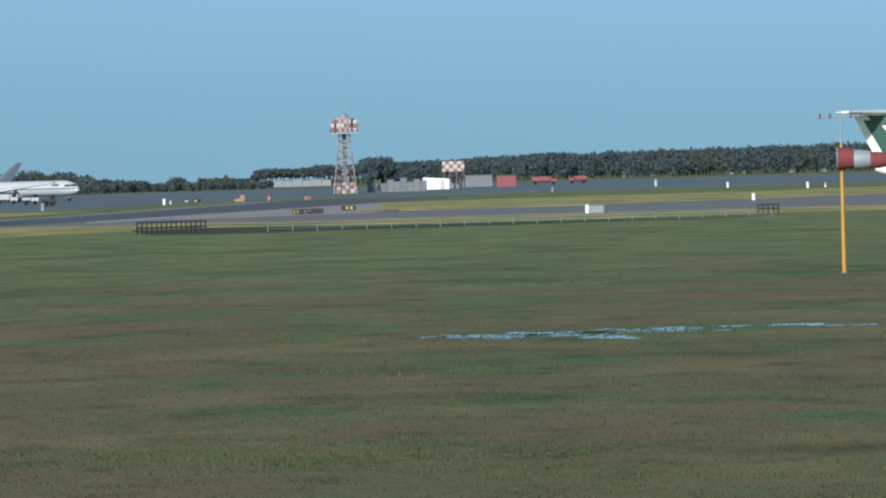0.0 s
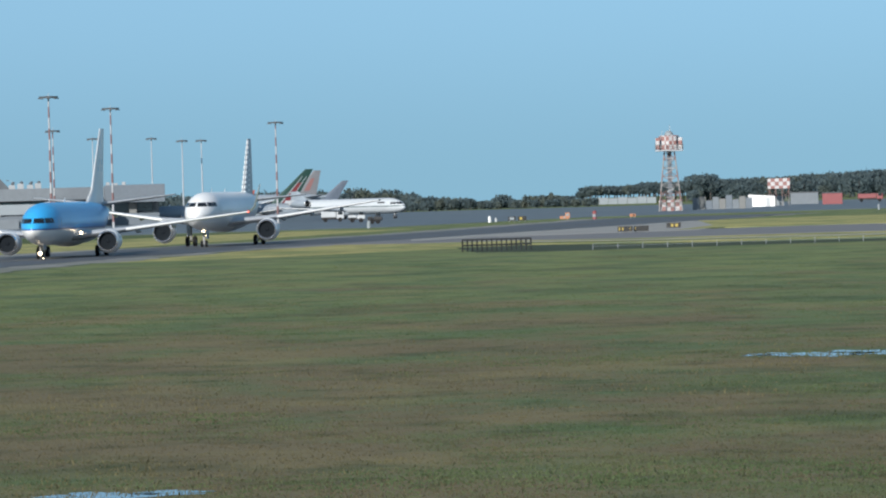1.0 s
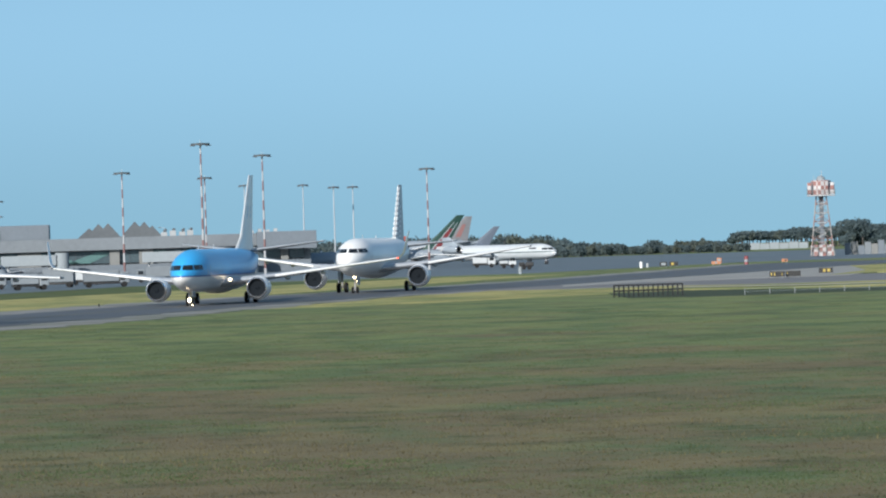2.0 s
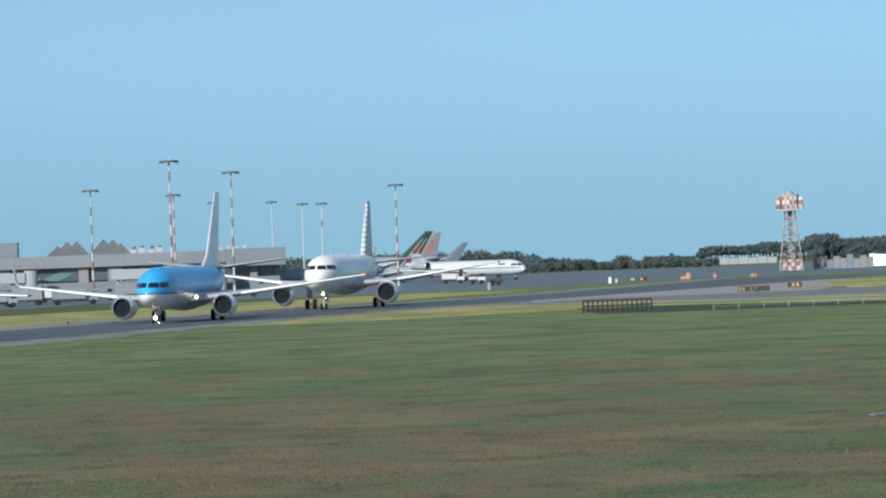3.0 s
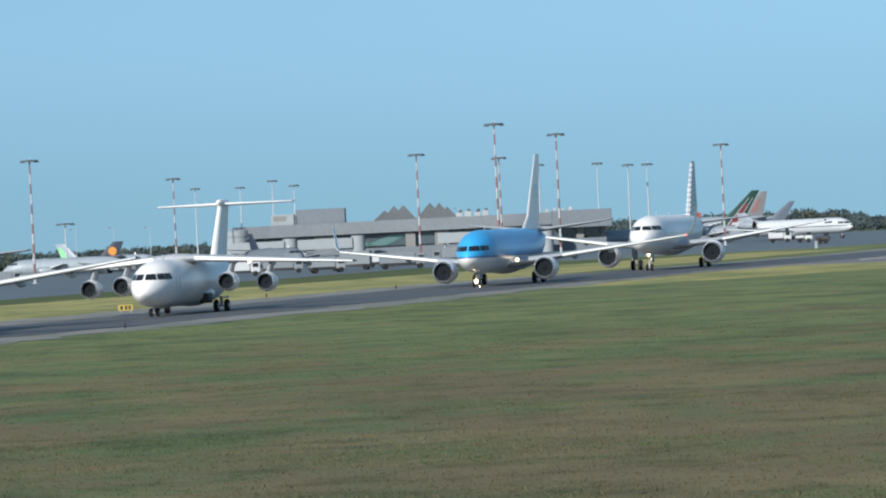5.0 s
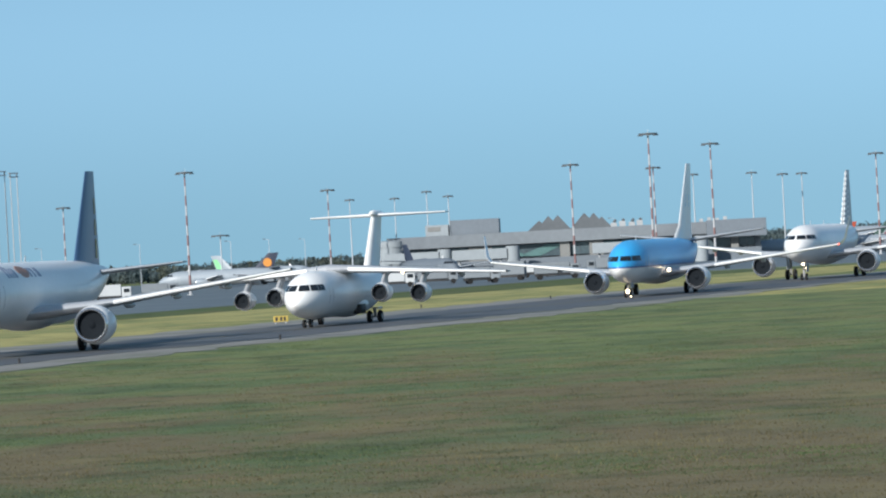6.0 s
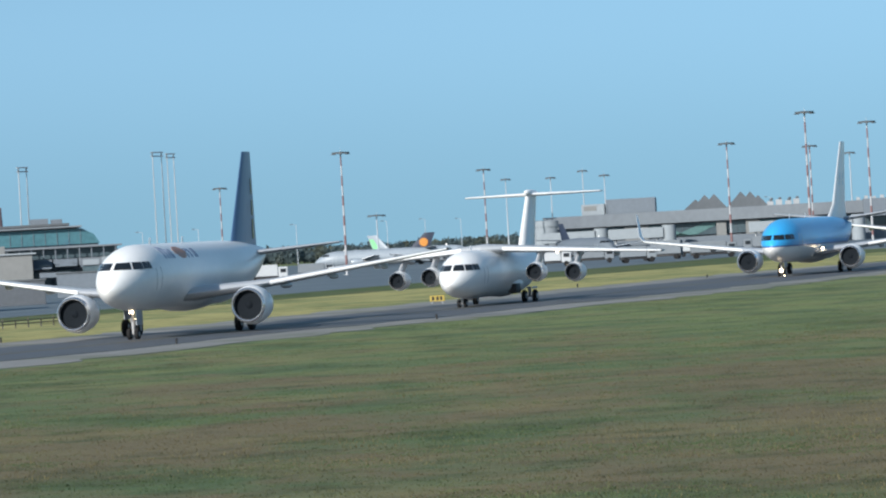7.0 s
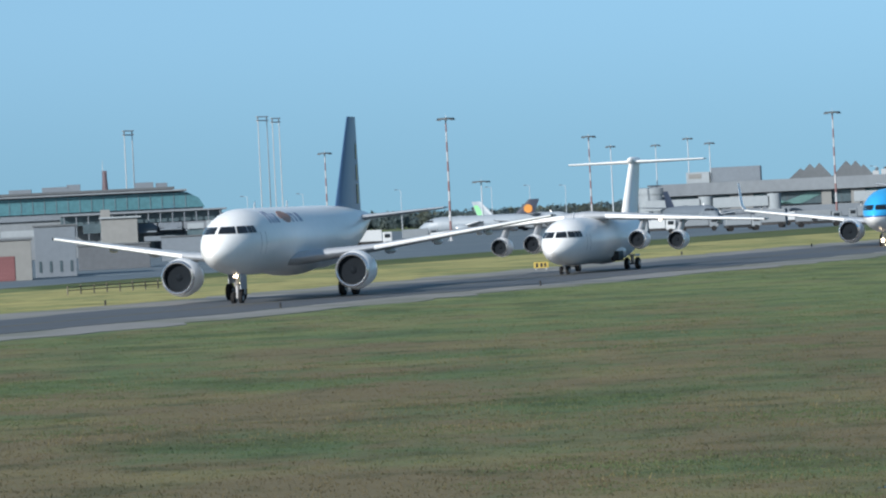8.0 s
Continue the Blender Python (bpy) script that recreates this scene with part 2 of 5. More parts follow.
def gear(plane, name, x, y, top, r, gap, lamp=None):
    g = part(name, add_rod(rod((x, y, r), (x, y, top), 0.11, 0.15), (x - 0.05, y, r + 0.5), (x + 0.9, y, top), 0.05), STRUT, plane)
    for s in (-1, 1):
        w = part("wheel", wheel_mesh(r, r * 0.62), RUBBER, g)
        w.location = (x, y + s * gap, r)
        part("hub", loft(revolve([(-r * 0.33, 0.05), (-r * 0.33, r * 0.42), (r * 0.33, r * 0.42), (r * 0.33, 0.05)], (0, 0, 0), 14, "y")), STRUT, w)
    part("axle", rod((x, y - gap, r), (x, y + gap, r), 0.07), STRUT, g)
    part("gear_door", box((x - 0.9, y - 0.03 + 0.35 * (1 if y >= 0 else -1), r + 0.55), (x + 0.5, y + 0.03 + 0.35 * (1 if y >= 0 else -1), top), 0.01), WING_GREY, g)
    if lamp:
        part("landing_light", loft(revolve([(0.0, lamp[0]), (0.06, lamp[0] * 0.8), (0.1, 0.02)], (x + 0.25, y, lamp[1]), 14)), LAMP, g, "lit landing light")
        part("taxi_light", loft(revolve([(0.0, 0.06), (0.05, 0.05), (0.08, 0.02)], (x + 0.22, y + 0.28, lamp[1] - 0.45), 12)), LAMP, g)
    return g


def engine(plane, x, y, z, r, length, wing_z, cowl=WHITE, pylon_back=2.2):
    e = part("engine", loft(revolve([(0.0, r * 0.86), (-0.12, r * 0.93), (-0.5, r * 1.0), (-length * 0.35, r * 1.05), (-length * 0.7, r * 0.92), (-length, r * 0.66), (-length - 0.02, r * 0.55), (-length * 0.8, r * 0.5)], (x, y, z), 30), caps=False), cowl, plane)
    part("inlet_lip", loft(revolve([(-0.14, r * 0.94), (0.0, r * 0.89), (0.05, r * 0.84), (0.0, r * 0.79), (-0.2, r * 0.755)], (x, y, z), 30), caps=False), BARE, e, "polished metal inlet lip")
    # Inlet shade is put into a near-black duct and closing disc.
    part("inlet_duct", loft(revolve([(-0.2, r * 0.757), (-0.42, r * 0.755), (-0.44, 0.02)], (x, y, z), 30), caps=False), FAN, e)
    part("spinner", loft(revolve([(-0.42, r * 0.2), (-0.34, r * 0.12), (-0.3, 0.01)], (x, y, z), 14)), FAN, e)
    part("exhaust_cone", loft(revolve([(-length * 0.8, r * 0.5), (-length - 0.5, r * 0.3), (-length - 1.1, 0.02)], (x, y, z), 16)), STRUT, e)
    part("pylon", aero([((x - 0.7, y, z + r * 0.9), length + pylon_back, 0.3), ((x - 1.5 + min(0.0, pylon_back), y, wing_z), length + pylon_back - 0.2, 0.3)], (0, 1, 0)), WING_GREY, e)
    return e


def airliner(m, c, label, group=""):
    """A complete jet in parts; its origin is the ground under the nose tip, it looks along its own x."""
    plane = thing("airliner", m, label, "airplane", group)
    xs = [-c["nose"] * (1 - math.cos(i / 12 * math.pi / 2)) for i in range(13)]
    xs[0] = -0.012
    xs += [-c["nose"] - (c["taper"] - c["nose"]) * i / 6 for i in range(1, 7)] + [-c["taper"] - (c["length"] - c["taper"]) * i / 9 for i in range(1, 10)]
    body = part("fuselage", loft([[skin(c, x, k * 10) for k in range(36)] for x in xs]), c.get("paint", WHITE), plane)
    for s in (1, -1):
        for p0, p1 in c["panes"]:
            part("cockpit_window", pane(c, s * p0, s * p1, *c["pane_z"]), GLASS, body)
        for x in c.get("doors", ()):
            a = 72
            part("door_outline", patch(c, x, x - 0.05, s * a, s * (a + 40), 0.01), GREY_PAINT, body)
            part("door_outline", patch(c, x - 0.82, x - 0.87, s * a, s * (a + 40), 0.01), GREY_PAINT, body)
        for x0, x1, a0, a1, mt in c.get("titles", ()):
            part("title_mark", patch(c, x0, x1, s * a0, s * a1, 0.012, 3), mt, body, "faded title lettering, unreadable")
    # Solid near-black blocks; the open bay's shade is put into their colour.
    for x0, x1, a0, a1 in c.get("bays", ()):
        for s in (1, -1):
            part("gear_bay", box((x0, s * a0, 0.75), (x1, s * a1, 1.5), 0.05), DARK, plane, "near-black block standing for the shaded wheel bay")
    if c.get("wing_light"):
        part("wing_light", loft(revolve([(0.0, 0.09), (0.06, 0.07), (0.09, 0.02)], c["wing_light"], 12)), LAMP, plane, "lit wing landing light")
        for x0, x1, a0, a1, mt in c.get("marks", ()):
            part("panel_mark", patch(c, x0, x1, s * a0, s * a1, 0.01, 2), mt, body, "small service panel marking")
    for x in c.get("aerials", ()):
        z = hull(c, x)[0] + hull(c, x)[2]
        part("aerial", aero([((x, 0, z - 0.05), 0.5, 0.06), ((x - 0.25, 0, z + 0.4), 0.25, 0.04)], (0, 1, 0)), WHITE, body)
    if c.get("fairing"):
        x0, x1, zb = c["fairing"]
        f = [[(x0 + (x1 - x0) * i / 8, math.sin(i / 8 * math.pi) ** 0.5 * c["ry"] * 0.98 * math.cos(k * math.tau / 20), zb + 0.85 + math.sin(i / 8 * math.pi) ** 0.5 * 0.95 * math.sin(k * math.tau / 20)) for k in range(20)] for i in range(1, 8)]
        part("belly_fairing", loft(f), c.get("belly", WHITE), plane)
    for s in (1, -1):
        st = [((x, s * y, z), ch, th) for x, y, z, ch, th in c["wing"]]
        w = part("wing", aero(st, (0, 0, 1)), c.get("wing_mat", WING_GREY), plane)
        # Slat painted brighter than the wing; the sunlit leading edge is in its colour.
        part("slat", aero([((x + 0.06, s * y, z), ch * 0.08 + 0.05, th * 0.55) for x, y, z, ch, th in c["wing"][1:]], (0, 0, 1)), SLAT, w, "leading edge slat, sunlight put into its bright paint")
        (xk, yk, zk, ck, _), (xt, yt, zt, ct, _) = c["wing"][-2], c["wing"][-1]
        for q in c.get("tracks", ()):
            xx, zz, cc = xk + (xt - xk) * q, zk + (zt - zk) * q, ck + (ct - ck) * q
            yy = s * (yk + (yt - yk) * q)
            part("flap_track_fairing", loft(revolve([(-cc * 0.45, 0.04), (-cc * 0.7, 0.2), (-cc * 0.95, 0.2), (-cc * 1.2, 0.05)], (xx, yy, zz - 0.3), 10)), WING_GREY, w)
        if c.get("winglet"):
            h = c["winglet"]
            part("winglet", aero([((xt, s * yt, zt), ct, 0.14), ((xt - 0.5, s * (yt + 0.45), zt + 0.5), ct * 0.85, 0.1), ((xt - 1.7, s * (yt + 0.9), zt + h), ct * 0.4, 0.06)], (0, 0.9, 0.3)), WHITE, w)
        part("navigation_light", loft(revolve([(0.0, 0.06), (0.12, 0.09), (0.22, 0.02)], (xt - 0.1, s * yt, zt), 10)), LAMP_RED if s > 0 and c.get("winglet") else GLASS, w)
        st = [((x, s * y, z), ch, th) for x, y, z, ch, th in c["tailplane"]]
        part("tailplane", aero(st, (0, 0, 1)), c.get("tail_mat", WING_GREY), plane)
        for x, y, z, r, ln, wz in c["engines"]:
            engine(plane, x, s * y, z, r, ln, wz, c.get("cowl", WHITE), c.get("pylon_back", 2.2))
    st = [((x, 0, z), ch, th) for x, z, ch, th in c["fin"]]
    fin = part("fin", aero(st, (0, 1, 0)), c.get("fin_mat", WHITE), plane)
    (x0, z0, c0, t0), (x1, z1, c1, t1) = c["fin"][0], c["fin"][-1]
    for a0, a1, b0, b1, mt in c.get("fin_marks", ()):
        # plates on the fin: chord fractions a0..a1 at height fraction b0, sheared to b1
        def at(f, b, side):
            return (x0 + (x1 - x0) * b - f * (c0 + (c1 - c0) * b), side * (0.5 * (t0 + (t1 - t0) * b) * 1.02 * (1 - abs(f - 0.35)) + 0.012), z0 + (z1 - z0) * b)
        for side in (1, -1):
            part("fin_mark", loft([[at(a0, b0, side), at(a1, b0, side), at(a1, b1, side), at(a0, b1, side)], [at(a0, b0, side * 0.5), at(a1, b0, side * 0.5), at(a1, b1, side * 0.5), at(a0, b1, side * 0.5)]]), mt, fin)
    if c.get("bullet"):
        bx, bz, ln = c["bullet"]
        part("bullet_fairing", loft(revolve([(0.0, 0.03), (-0.15, 0.17), (-0.6, 0.27), (-ln * 0.6, 0.25), (-ln, 0.04)], (bx, 0, bz), 16)), WHITE, fin)
    for f, b, r, mt in c.get("fin_discs", ()):
        cx, cz = x0 + (x1 - x0) * b - f * (c0 + (c1 - c0) * b), z0 + (z1 - z0) * b
        for side in (1, -1):
            part("fin_disc", loft([[(cx + r * math.cos(k * math.tau / 20), side * d, cz + r * math.sin(k * math.tau / 20)) for k in range(20)] for d in (0.05, 0.24)]), mt, fin, "round orange disc")
    gear(plane, "nose_gear", c["nose_gear"], 0, c["mid"] - 1.0, c["nr"], 0.25, c.get("lamp"))
    for s in (1, -1):
        gear(plane, "main_gear", c["main_gear"][0], s * c["main_gear"][1], c["main_gear"][2], c["mr"], 0.42)
        if c.get("root_light") and s > 0:
            x, y, z = c["root_light"]
            part("wing_root_light", loft(revolve([(0.0, 0.13), (0.06, 0.1), (0.09, 0.02)], (x, y, z), 14)), LAMP, plane, "lit wing root light")
    return plane


PANES = [(2, 25), (28, 54), (57, 73), (76, 90)]
A320 = dict(point=0.63, length=37.57, nose=6.4, ry=1.98, rz=2.07, mid=3.85, drop=0.62, taper=24.5, panes=PANES, pane_z=(4.4, 4.84), pivot=4.1, doors=(-4.6,),
            fairing=(-11.0, -22.5, 1.58), wing=[(-11.6, 1.0, 2.55, 7.6, 0.95), (-14.6, 6.4, 3.05, 4.0, 0.5), (-20.0, 16.9, 4.55, 1.5, 0.18)], tracks=(0.02, 0.3, 0.6),
            tailplane=[(-31.2, 0.5, 4.95, 4.1, 0.4), (-34.4, 6.2, 5.4, 1.6, 0.15)], fin=[(-29.0, 5.3, 6.9, 0.6), (-33.4, 11.9, 2.1, 0.25)],
            engines=[(-11.2, 5.75, 1.72, 1.19, 3.3, 2.75)], nose_gear=-5.07, nr=0.38, main_gear=(-17.7, 3.8, 2.6), mr=0.58, lamp=(0.14, 1.75))
B737 = dict(aerials=(-8.5, -16.0), marks=((-7.6, -8.2, 36, 50, WHITE), (-8.5, -9.3, 36, 50, WHITE), (-9.6, -10.4, 36, 50, WHITE)), fin_marks=((0.35, 0.7, 0.52, 0.6, PALE_BLUE), (0.35, 0.7, 0.44, 0.5, PALE_BLUE)), length=38.0, nose=6.0, ry=1.88, rz=2.0, mid=3.28, drop=0.5, taper=25.0, panes=[(2, 27), (30, 58), (61, 80)], pane_z=(3.4, 3.85), pivot=3.2, paint=SKY_PAINT, doors=(-4.2,),
            fairing=(-12.0, -22.5, 1.12), wing=[(-12.2, 1.0, 2.0, 7.9, 0.9), (-15.4, 6.0, 2.55, 4.4, 0.5), (-21.3, 16.9, 3.85, 1.5, 0.18)], tracks=(0.05, 0.35), winglet=2.6,
            tailplane=[(-32.6, 0.5, 5.0, 4.2, 0.4), (-36.6, 7.15, 5.75, 1.6, 0.15)], fin=[(-26.5, 4.9, 10.3, 0.5), (-30.2, 6.4, 6.2, 0.5), (-35.6, 12.5, 2.2, 0.22)],
            engines=[(-11.9, 4.83, 1.5, 1.08, 3.5, 2.2)], nose_gear=-4.0, nr=0.34, main_gear=(-19.6, 2.86, 2.2), mr=0.56, lamp=(0.16, 0.6), root_light=(-12.9, 2.15, 2.35))
RJ = dict(aerials=(-6.5,), marks=((-3.4, -3.6, 92, 101, GREY_PAINT), (-4.2, -4.4, 94, 100, GREY_PAINT), (-6.0, -8.0, 70, 73, GREY_PAINT)), length=28.0, nose=5.2, ry=1.78, rz=1.78, mid=2.42, drop=0.62, point=0.7, pylon_back=-0.7, bullet=(-24.4, 8.42, 4.4), taper=17.5, panes=PANES, pane_z=(2.78, 3.22), pivot=3.3, doors=(-4.0,),
          fairing=(-10.5, -18.5, 0.62), wing=[(-9.6, 0.0, 4.25, 4.6, 0.75), (-10.0, 1.6, 4.2, 4.3, 0.6), (-13.2, 13.17, 3.42, 1.5, 0.18)], tracks=(0.18, 0.44, 0.68), wing_mat=WING_GREY,
          tailplane=[(-25.2, 0.0, 8.3, 2.5, 0.3), (-26.6, 5.5, 8.3, 1.3, 0.14)], fin=[(-21.4, 3.7, 4.9, 0.75), (-25.0, 8.35, 2.9, 0.5)], tail_mat=WHITE,
          engines=[(-9.4, 4.1, 2.34, 0.72, 2.5, 3.95), (-10.3, 6.9, 2.19, 0.72, 2.5, 3.75)], nose_gear=-3.5, nr=0.33, main_gear=(-14.7, 2.36, 1.2), mr=0.48, wing_light=(-11.0, 5.6, 3.75), bays=[(-12.7, -14.2, 1.2, 1.82)])
JET_T = dict(length=41.0, nose=5.5, ry=1.67, rz=1.67, mid=2.9, drop=0.35, taper=31.0, panes=PANES[:3], pane_z=(3.05, 3.5), pivot=3.6, paint=STRIPE_WHITE,
             fairing=(-17.0, -26.0, 0.7), wing=[(-18.0, 1.0, 1.9, 6.5, 0.7), (-20.0, 5.0, 2.2, 4.2, 0.5), (-26.5, 16.4, 3.0, 1.2, 0.15)], tail_mat=WHITE,
             tailplane=[(-39.6, 0.0, 8.9, 3.4, 0.6), (-42.0, 6.1, 9.0, 1.3, 0.2)], fin=[(-34.5, 4.2, 6.2, 0.5), (-39.4, 8.9, 3.6, 0.35)], fin_mat=GREEN,
             fin_marks=((0.84, 1.0, 0.0, 1.0, WHITE), (0.0, 0.83, 0.86, 1.0, WHITE), (0.3, 0.5, 0.0, 0.75, WHITE), (0.1, 0.3, 0.0, 0.6, RED)),
             engines=[(-30.5, 2.6, 3.6, 0.85, 5.0, 3.6)], nose_gear=-3.5, nr=0.33, main_gear=(-24.5, 2.5, 1.8), mr=0.5)
DOTS = tuple((0.02, 0.2, 0.06 + 0.085 * i, 0.11 + 0.085 * i, WHITE) for i in range(11)) + tuple((0.3, 0.45, 0.1 + 0.085 * i, 0.14 + 0.085 * i, WHITE) for i in range(7))
TITLES = tuple((-7.4 - 1.15 * i, -7.4 - 1.15 * i - w, a0, a1, TITLE) for i, w, a0, a1 in ((0, 0.35, 28, 58), (0.4, 0.4, 27, 34), (0.6, 0.35, 32, 58), (1.15, 0.28, 36, 58), (1.6, 0.45, 36, 58), (4.6, 0.3, 36, 58), (5.0, 0.45, 36, 43), (5.35, 0.3, 38, 58), (6.1, 0.65, 36, 58))) + tuple((-10.4 - 0.3 * k, -10.7 - 0.3 * k, 44 - 1.2 * w, 44 + 1.2 * w, ORANGE) for k, w in enumerate((5, 9, 11.5, 12.5, 12.5, 11.5, 9, 5)))
NAVY_TAIL = dict(A320, aerials=(-9.5, -17.0), marks=((-4.6, -6.2, 87, 89.5, GREY_PAINT), (-6.6, -7.2, 92, 94.5, GREY_PAINT), (-8.6, -12.4, 70, 73, GREY_PAINT), (-3.2, -3.35, 96, 101, GREY_PAINT)), titles=TITLES, fin_mat=NAVY, fin_marks=((0.8, 0.86, 0.1, 0.3, GOLD), (0.8, 0.85, 0.34, 0.5, GOLD), (0.79, 0.84, 0.56, 0.72, GOLD)))
DOT_TAIL = dict(A320, aerials=(-10.0, -18.0), marks=((-4.6, -6.2, 87, 89.5, GREY_PAINT), (-8.0, -13.0, 60, 66, material("pale_grey_lettering", (0.5, 0.52, 0.52), 0.4))), fin_mat=GREY_PAINT, fin_marks=DOTS)
SWEPT = [(-27.6, 3.8, 7.0, 0.6), (-34.4, 11.9, 2.0, 0.25)]
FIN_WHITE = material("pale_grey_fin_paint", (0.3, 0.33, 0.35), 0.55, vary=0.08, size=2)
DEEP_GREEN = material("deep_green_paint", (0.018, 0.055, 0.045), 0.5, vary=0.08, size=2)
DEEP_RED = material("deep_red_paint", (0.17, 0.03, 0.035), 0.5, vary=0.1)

# the queue on the taxiway: x, y, heading (degrees) at 4 s, and speed
QUEUE = {}
for key, c, x, y, turn, speed, label in (
        ("navy", NAVY_TAIL, -14.2, 278.0, -103.8, 0.0, "white twin-jet airliner with navy blue fin, waiting on the taxiway"),
        ("four", RJ, 8.33, 335.61, -106.5, 0.47, "plain white four-engined high-wing airliner with T-tail, taxiing"),
        ("blue", B737, 40.21, 413.72, -107.1, 1.47, "light blue and white twin-jet airliner with winglets, taxiing"),
        ("dots", DOT_TAIL, 64.77, 479.42, -108.5, 0.32, "white twin-jet airliner with grey dotted fin, taxiing last")):
    QUEUE[key] = (airliner(pose(x, y, 0, 0, 0, turn), c, label, "queue on the taxiway"), x, y, turn, speed)

# ---- ground ----
def blend_ground(name, dry, green, straw, bias=0.0, zone=False, rough=0.9):
    """Grass seen from afar: dry and green patches at three sizes, straw-coloured flecks; zone: greener towards the paving."""
    m = bpy.data.materials.new(name)
    m.use_nodes = True
    n, l = m.node_tree.nodes, m.node_tree.links
    b = n["Principled BSDF"]
    b.inputs["Roughness"].default_value = rough
    b.inputs["Specular IOR Level"].default_value = 0.1
    tc = n.new("ShaderNodeTexCoord")

    def noise_tex(scale, detail, sx=1.0, sy=1.0, rough_=0.55):
        mp, t = n.new("ShaderNodeMapping"), n.new("ShaderNodeTexNoise")
        mp.inputs["Scale"].default_value = (sx, sy, 1)
        l.new(tc.outputs["Object"], mp.inputs["Vector"])
        l.new(mp.outputs[0], t.inputs["Vector"])
        t.inputs["Scale"].default_value, t.inputs["Detail"].default_value, t.inputs["Roughness"].default_value = scale, detail, rough_
        return t.outputs["Fac"]

    def maths(op, a, c, clamp=False):
        q = n.new("ShaderNodeMath")
        q.operation, q.use_clamp = op, clamp
        for i, v in enumerate((a, c)):
            if isinstance(v, (int, float)):
                q.inputs[i].default_value = v
            else:
                l.new(v, q.inputs[i])
        return q.outputs[0]

    def span(v, lo, hi):
        q = n.new("ShaderNodeMapRange")
        q.inputs["From Min"].default_value, q.inputs["From Max"].default_value = lo, hi
        l.new(v, q.inputs["Value"])
        return q.outputs["Result"]

    def mix(f, ca, cb):
        q = n.new("ShaderNodeMix")
        q.data_type = "RGBA"
        l.new(f, q.inputs["Factor"])
        for k, v in (("A", ca), ("B", cb)):
            if isinstance(v, tuple):
                q.inputs[k].default_value = (*v, 1)
            else:
                l.new(v, q.inputs[k])
        return q.outputs["Result"]

    broad, mid, small, fine = noise_tex(0.03, 3, 1.2, 0.8), noise_tex(0.12, 6, 1.0, 0.55, 0.6), noise_tex(0.8, 5, 0.6, 1.0, 0.65), noise_tex(5.0, 4)
    f = maths("ADD", maths("MULTIPLY", broad, 0.8), maths("ADD", maths("MULTIPLY", mid, 1.6), maths("MULTIPLY", small, 0.45)))
    f = maths("ADD", f, bias)
    lush = None
    if zone:
        sep = n.new("ShaderNodeSeparateXYZ")
        l.new(tc.outputs["Object"], sep.inputs[0])
        dist = maths("ADD", sep.outputs["Y"], maths("MULTIPLY", sep.outputs["X"], -0.25))
        near = span(maths("ADD", dist, maths("MULTIPLY", maths("SUBTRACT", mid, 0.5), 160)), 140, 260)
        f = maths("ADD", f, maths("MULTIPLY", maths("SUBTRACT", near, 0.35), 0.34))
        lush = maths("MULTIPLY", near, 0.75)
    col = mix(span(f, 1.24, 1.54), dry, green)
    if lush is not None:
        col = mix(maths("MULTIPLY", lush, span(noise_tex(0.2, 5, 0.8, 0.5), 0.36, 0.58)), col, (0.2, 0.235, 0.096))
    col = mix(maths("MULTIPLY", span(noise_tex(0.25, 6, 0.45, 0.4, 0.6), 0.5, 0.66), 0.55), col, straw)
    dark = tuple(0.42 * v for v in green)
    col = mix(maths("MULTIPLY", span(noise_tex(0.16, 7, 0.6, 0.4, 0.66), 0.53, 0.68), 0.6), col, dark)
    col = mix(maths("MULTIPLY", span(noise_tex(0.55, 5, 0.6, 0.5, 0.6), 0.52, 0.66), 0.5), col, dark)
    gain = n.new("ShaderNodeVectorMath")
    gain.operation = "SCALE"
    l.new(col, gain.inputs[0])
    l.new(maths("ADD", maths("MULTIPLY", fine, 0.6), 0.7), gain.inputs["Scale"])
    l.new(gain.outputs[0], b.inputs["Base Color"])
    bp = n.new("ShaderNodeBump")
    bp.inputs["Strength"].default_value, bp.inputs["Distance"].default_value = 0.25, 0.12
    l.new(small, bp.inputs["Height"])
    l.new(bp.outputs["Normal"], b.inputs["Normal"])
    return m


# A little blue in these tones stands for the haze veil.
MEADOW = ((0.165, 0.14, 0.084), (0.108, 0.152, 0.074), (0.225, 0.2, 0.1))
GRASS = blend_ground("meadow_grass", *MEADOW, zone=True)
BLADE = let_light_through(blend_ground("meadow_grass_blades", *MEADOW, zone=True), 0.5)
VERGE = blend_ground("mown_yellow_grass", (0.38, 0.345, 0.145), (0.21, 0.235, 0.1), (0.48, 0.42, 0.17), bias=-0.06)
ASPHALT = material("asphalt", (0.086, 0.09, 0.098), 0.62, vary=0.25, size=6, second=(0.075, 0.075, 0.078), bump=0.1)
SHOULDER = material("worn_shoulder_paving", (0.25, 0.24, 0.225), 0.7, vary=0.2, size=6, second=(0.165, 0.165, 0.13), amount=0.7)
# Blue cast in the apron colour stands for haze over distance.
CONCRETE = material("hazed_apron_concrete", (0.11, 0.135, 0.155), 0.62, vary=0.25, size=12, second=(0.125, 0.145, 0.15))
YELLOW_LINE = material("yellow_line_paint", (0.16, 0.13, 0.06), 0.7, vary=0.2)


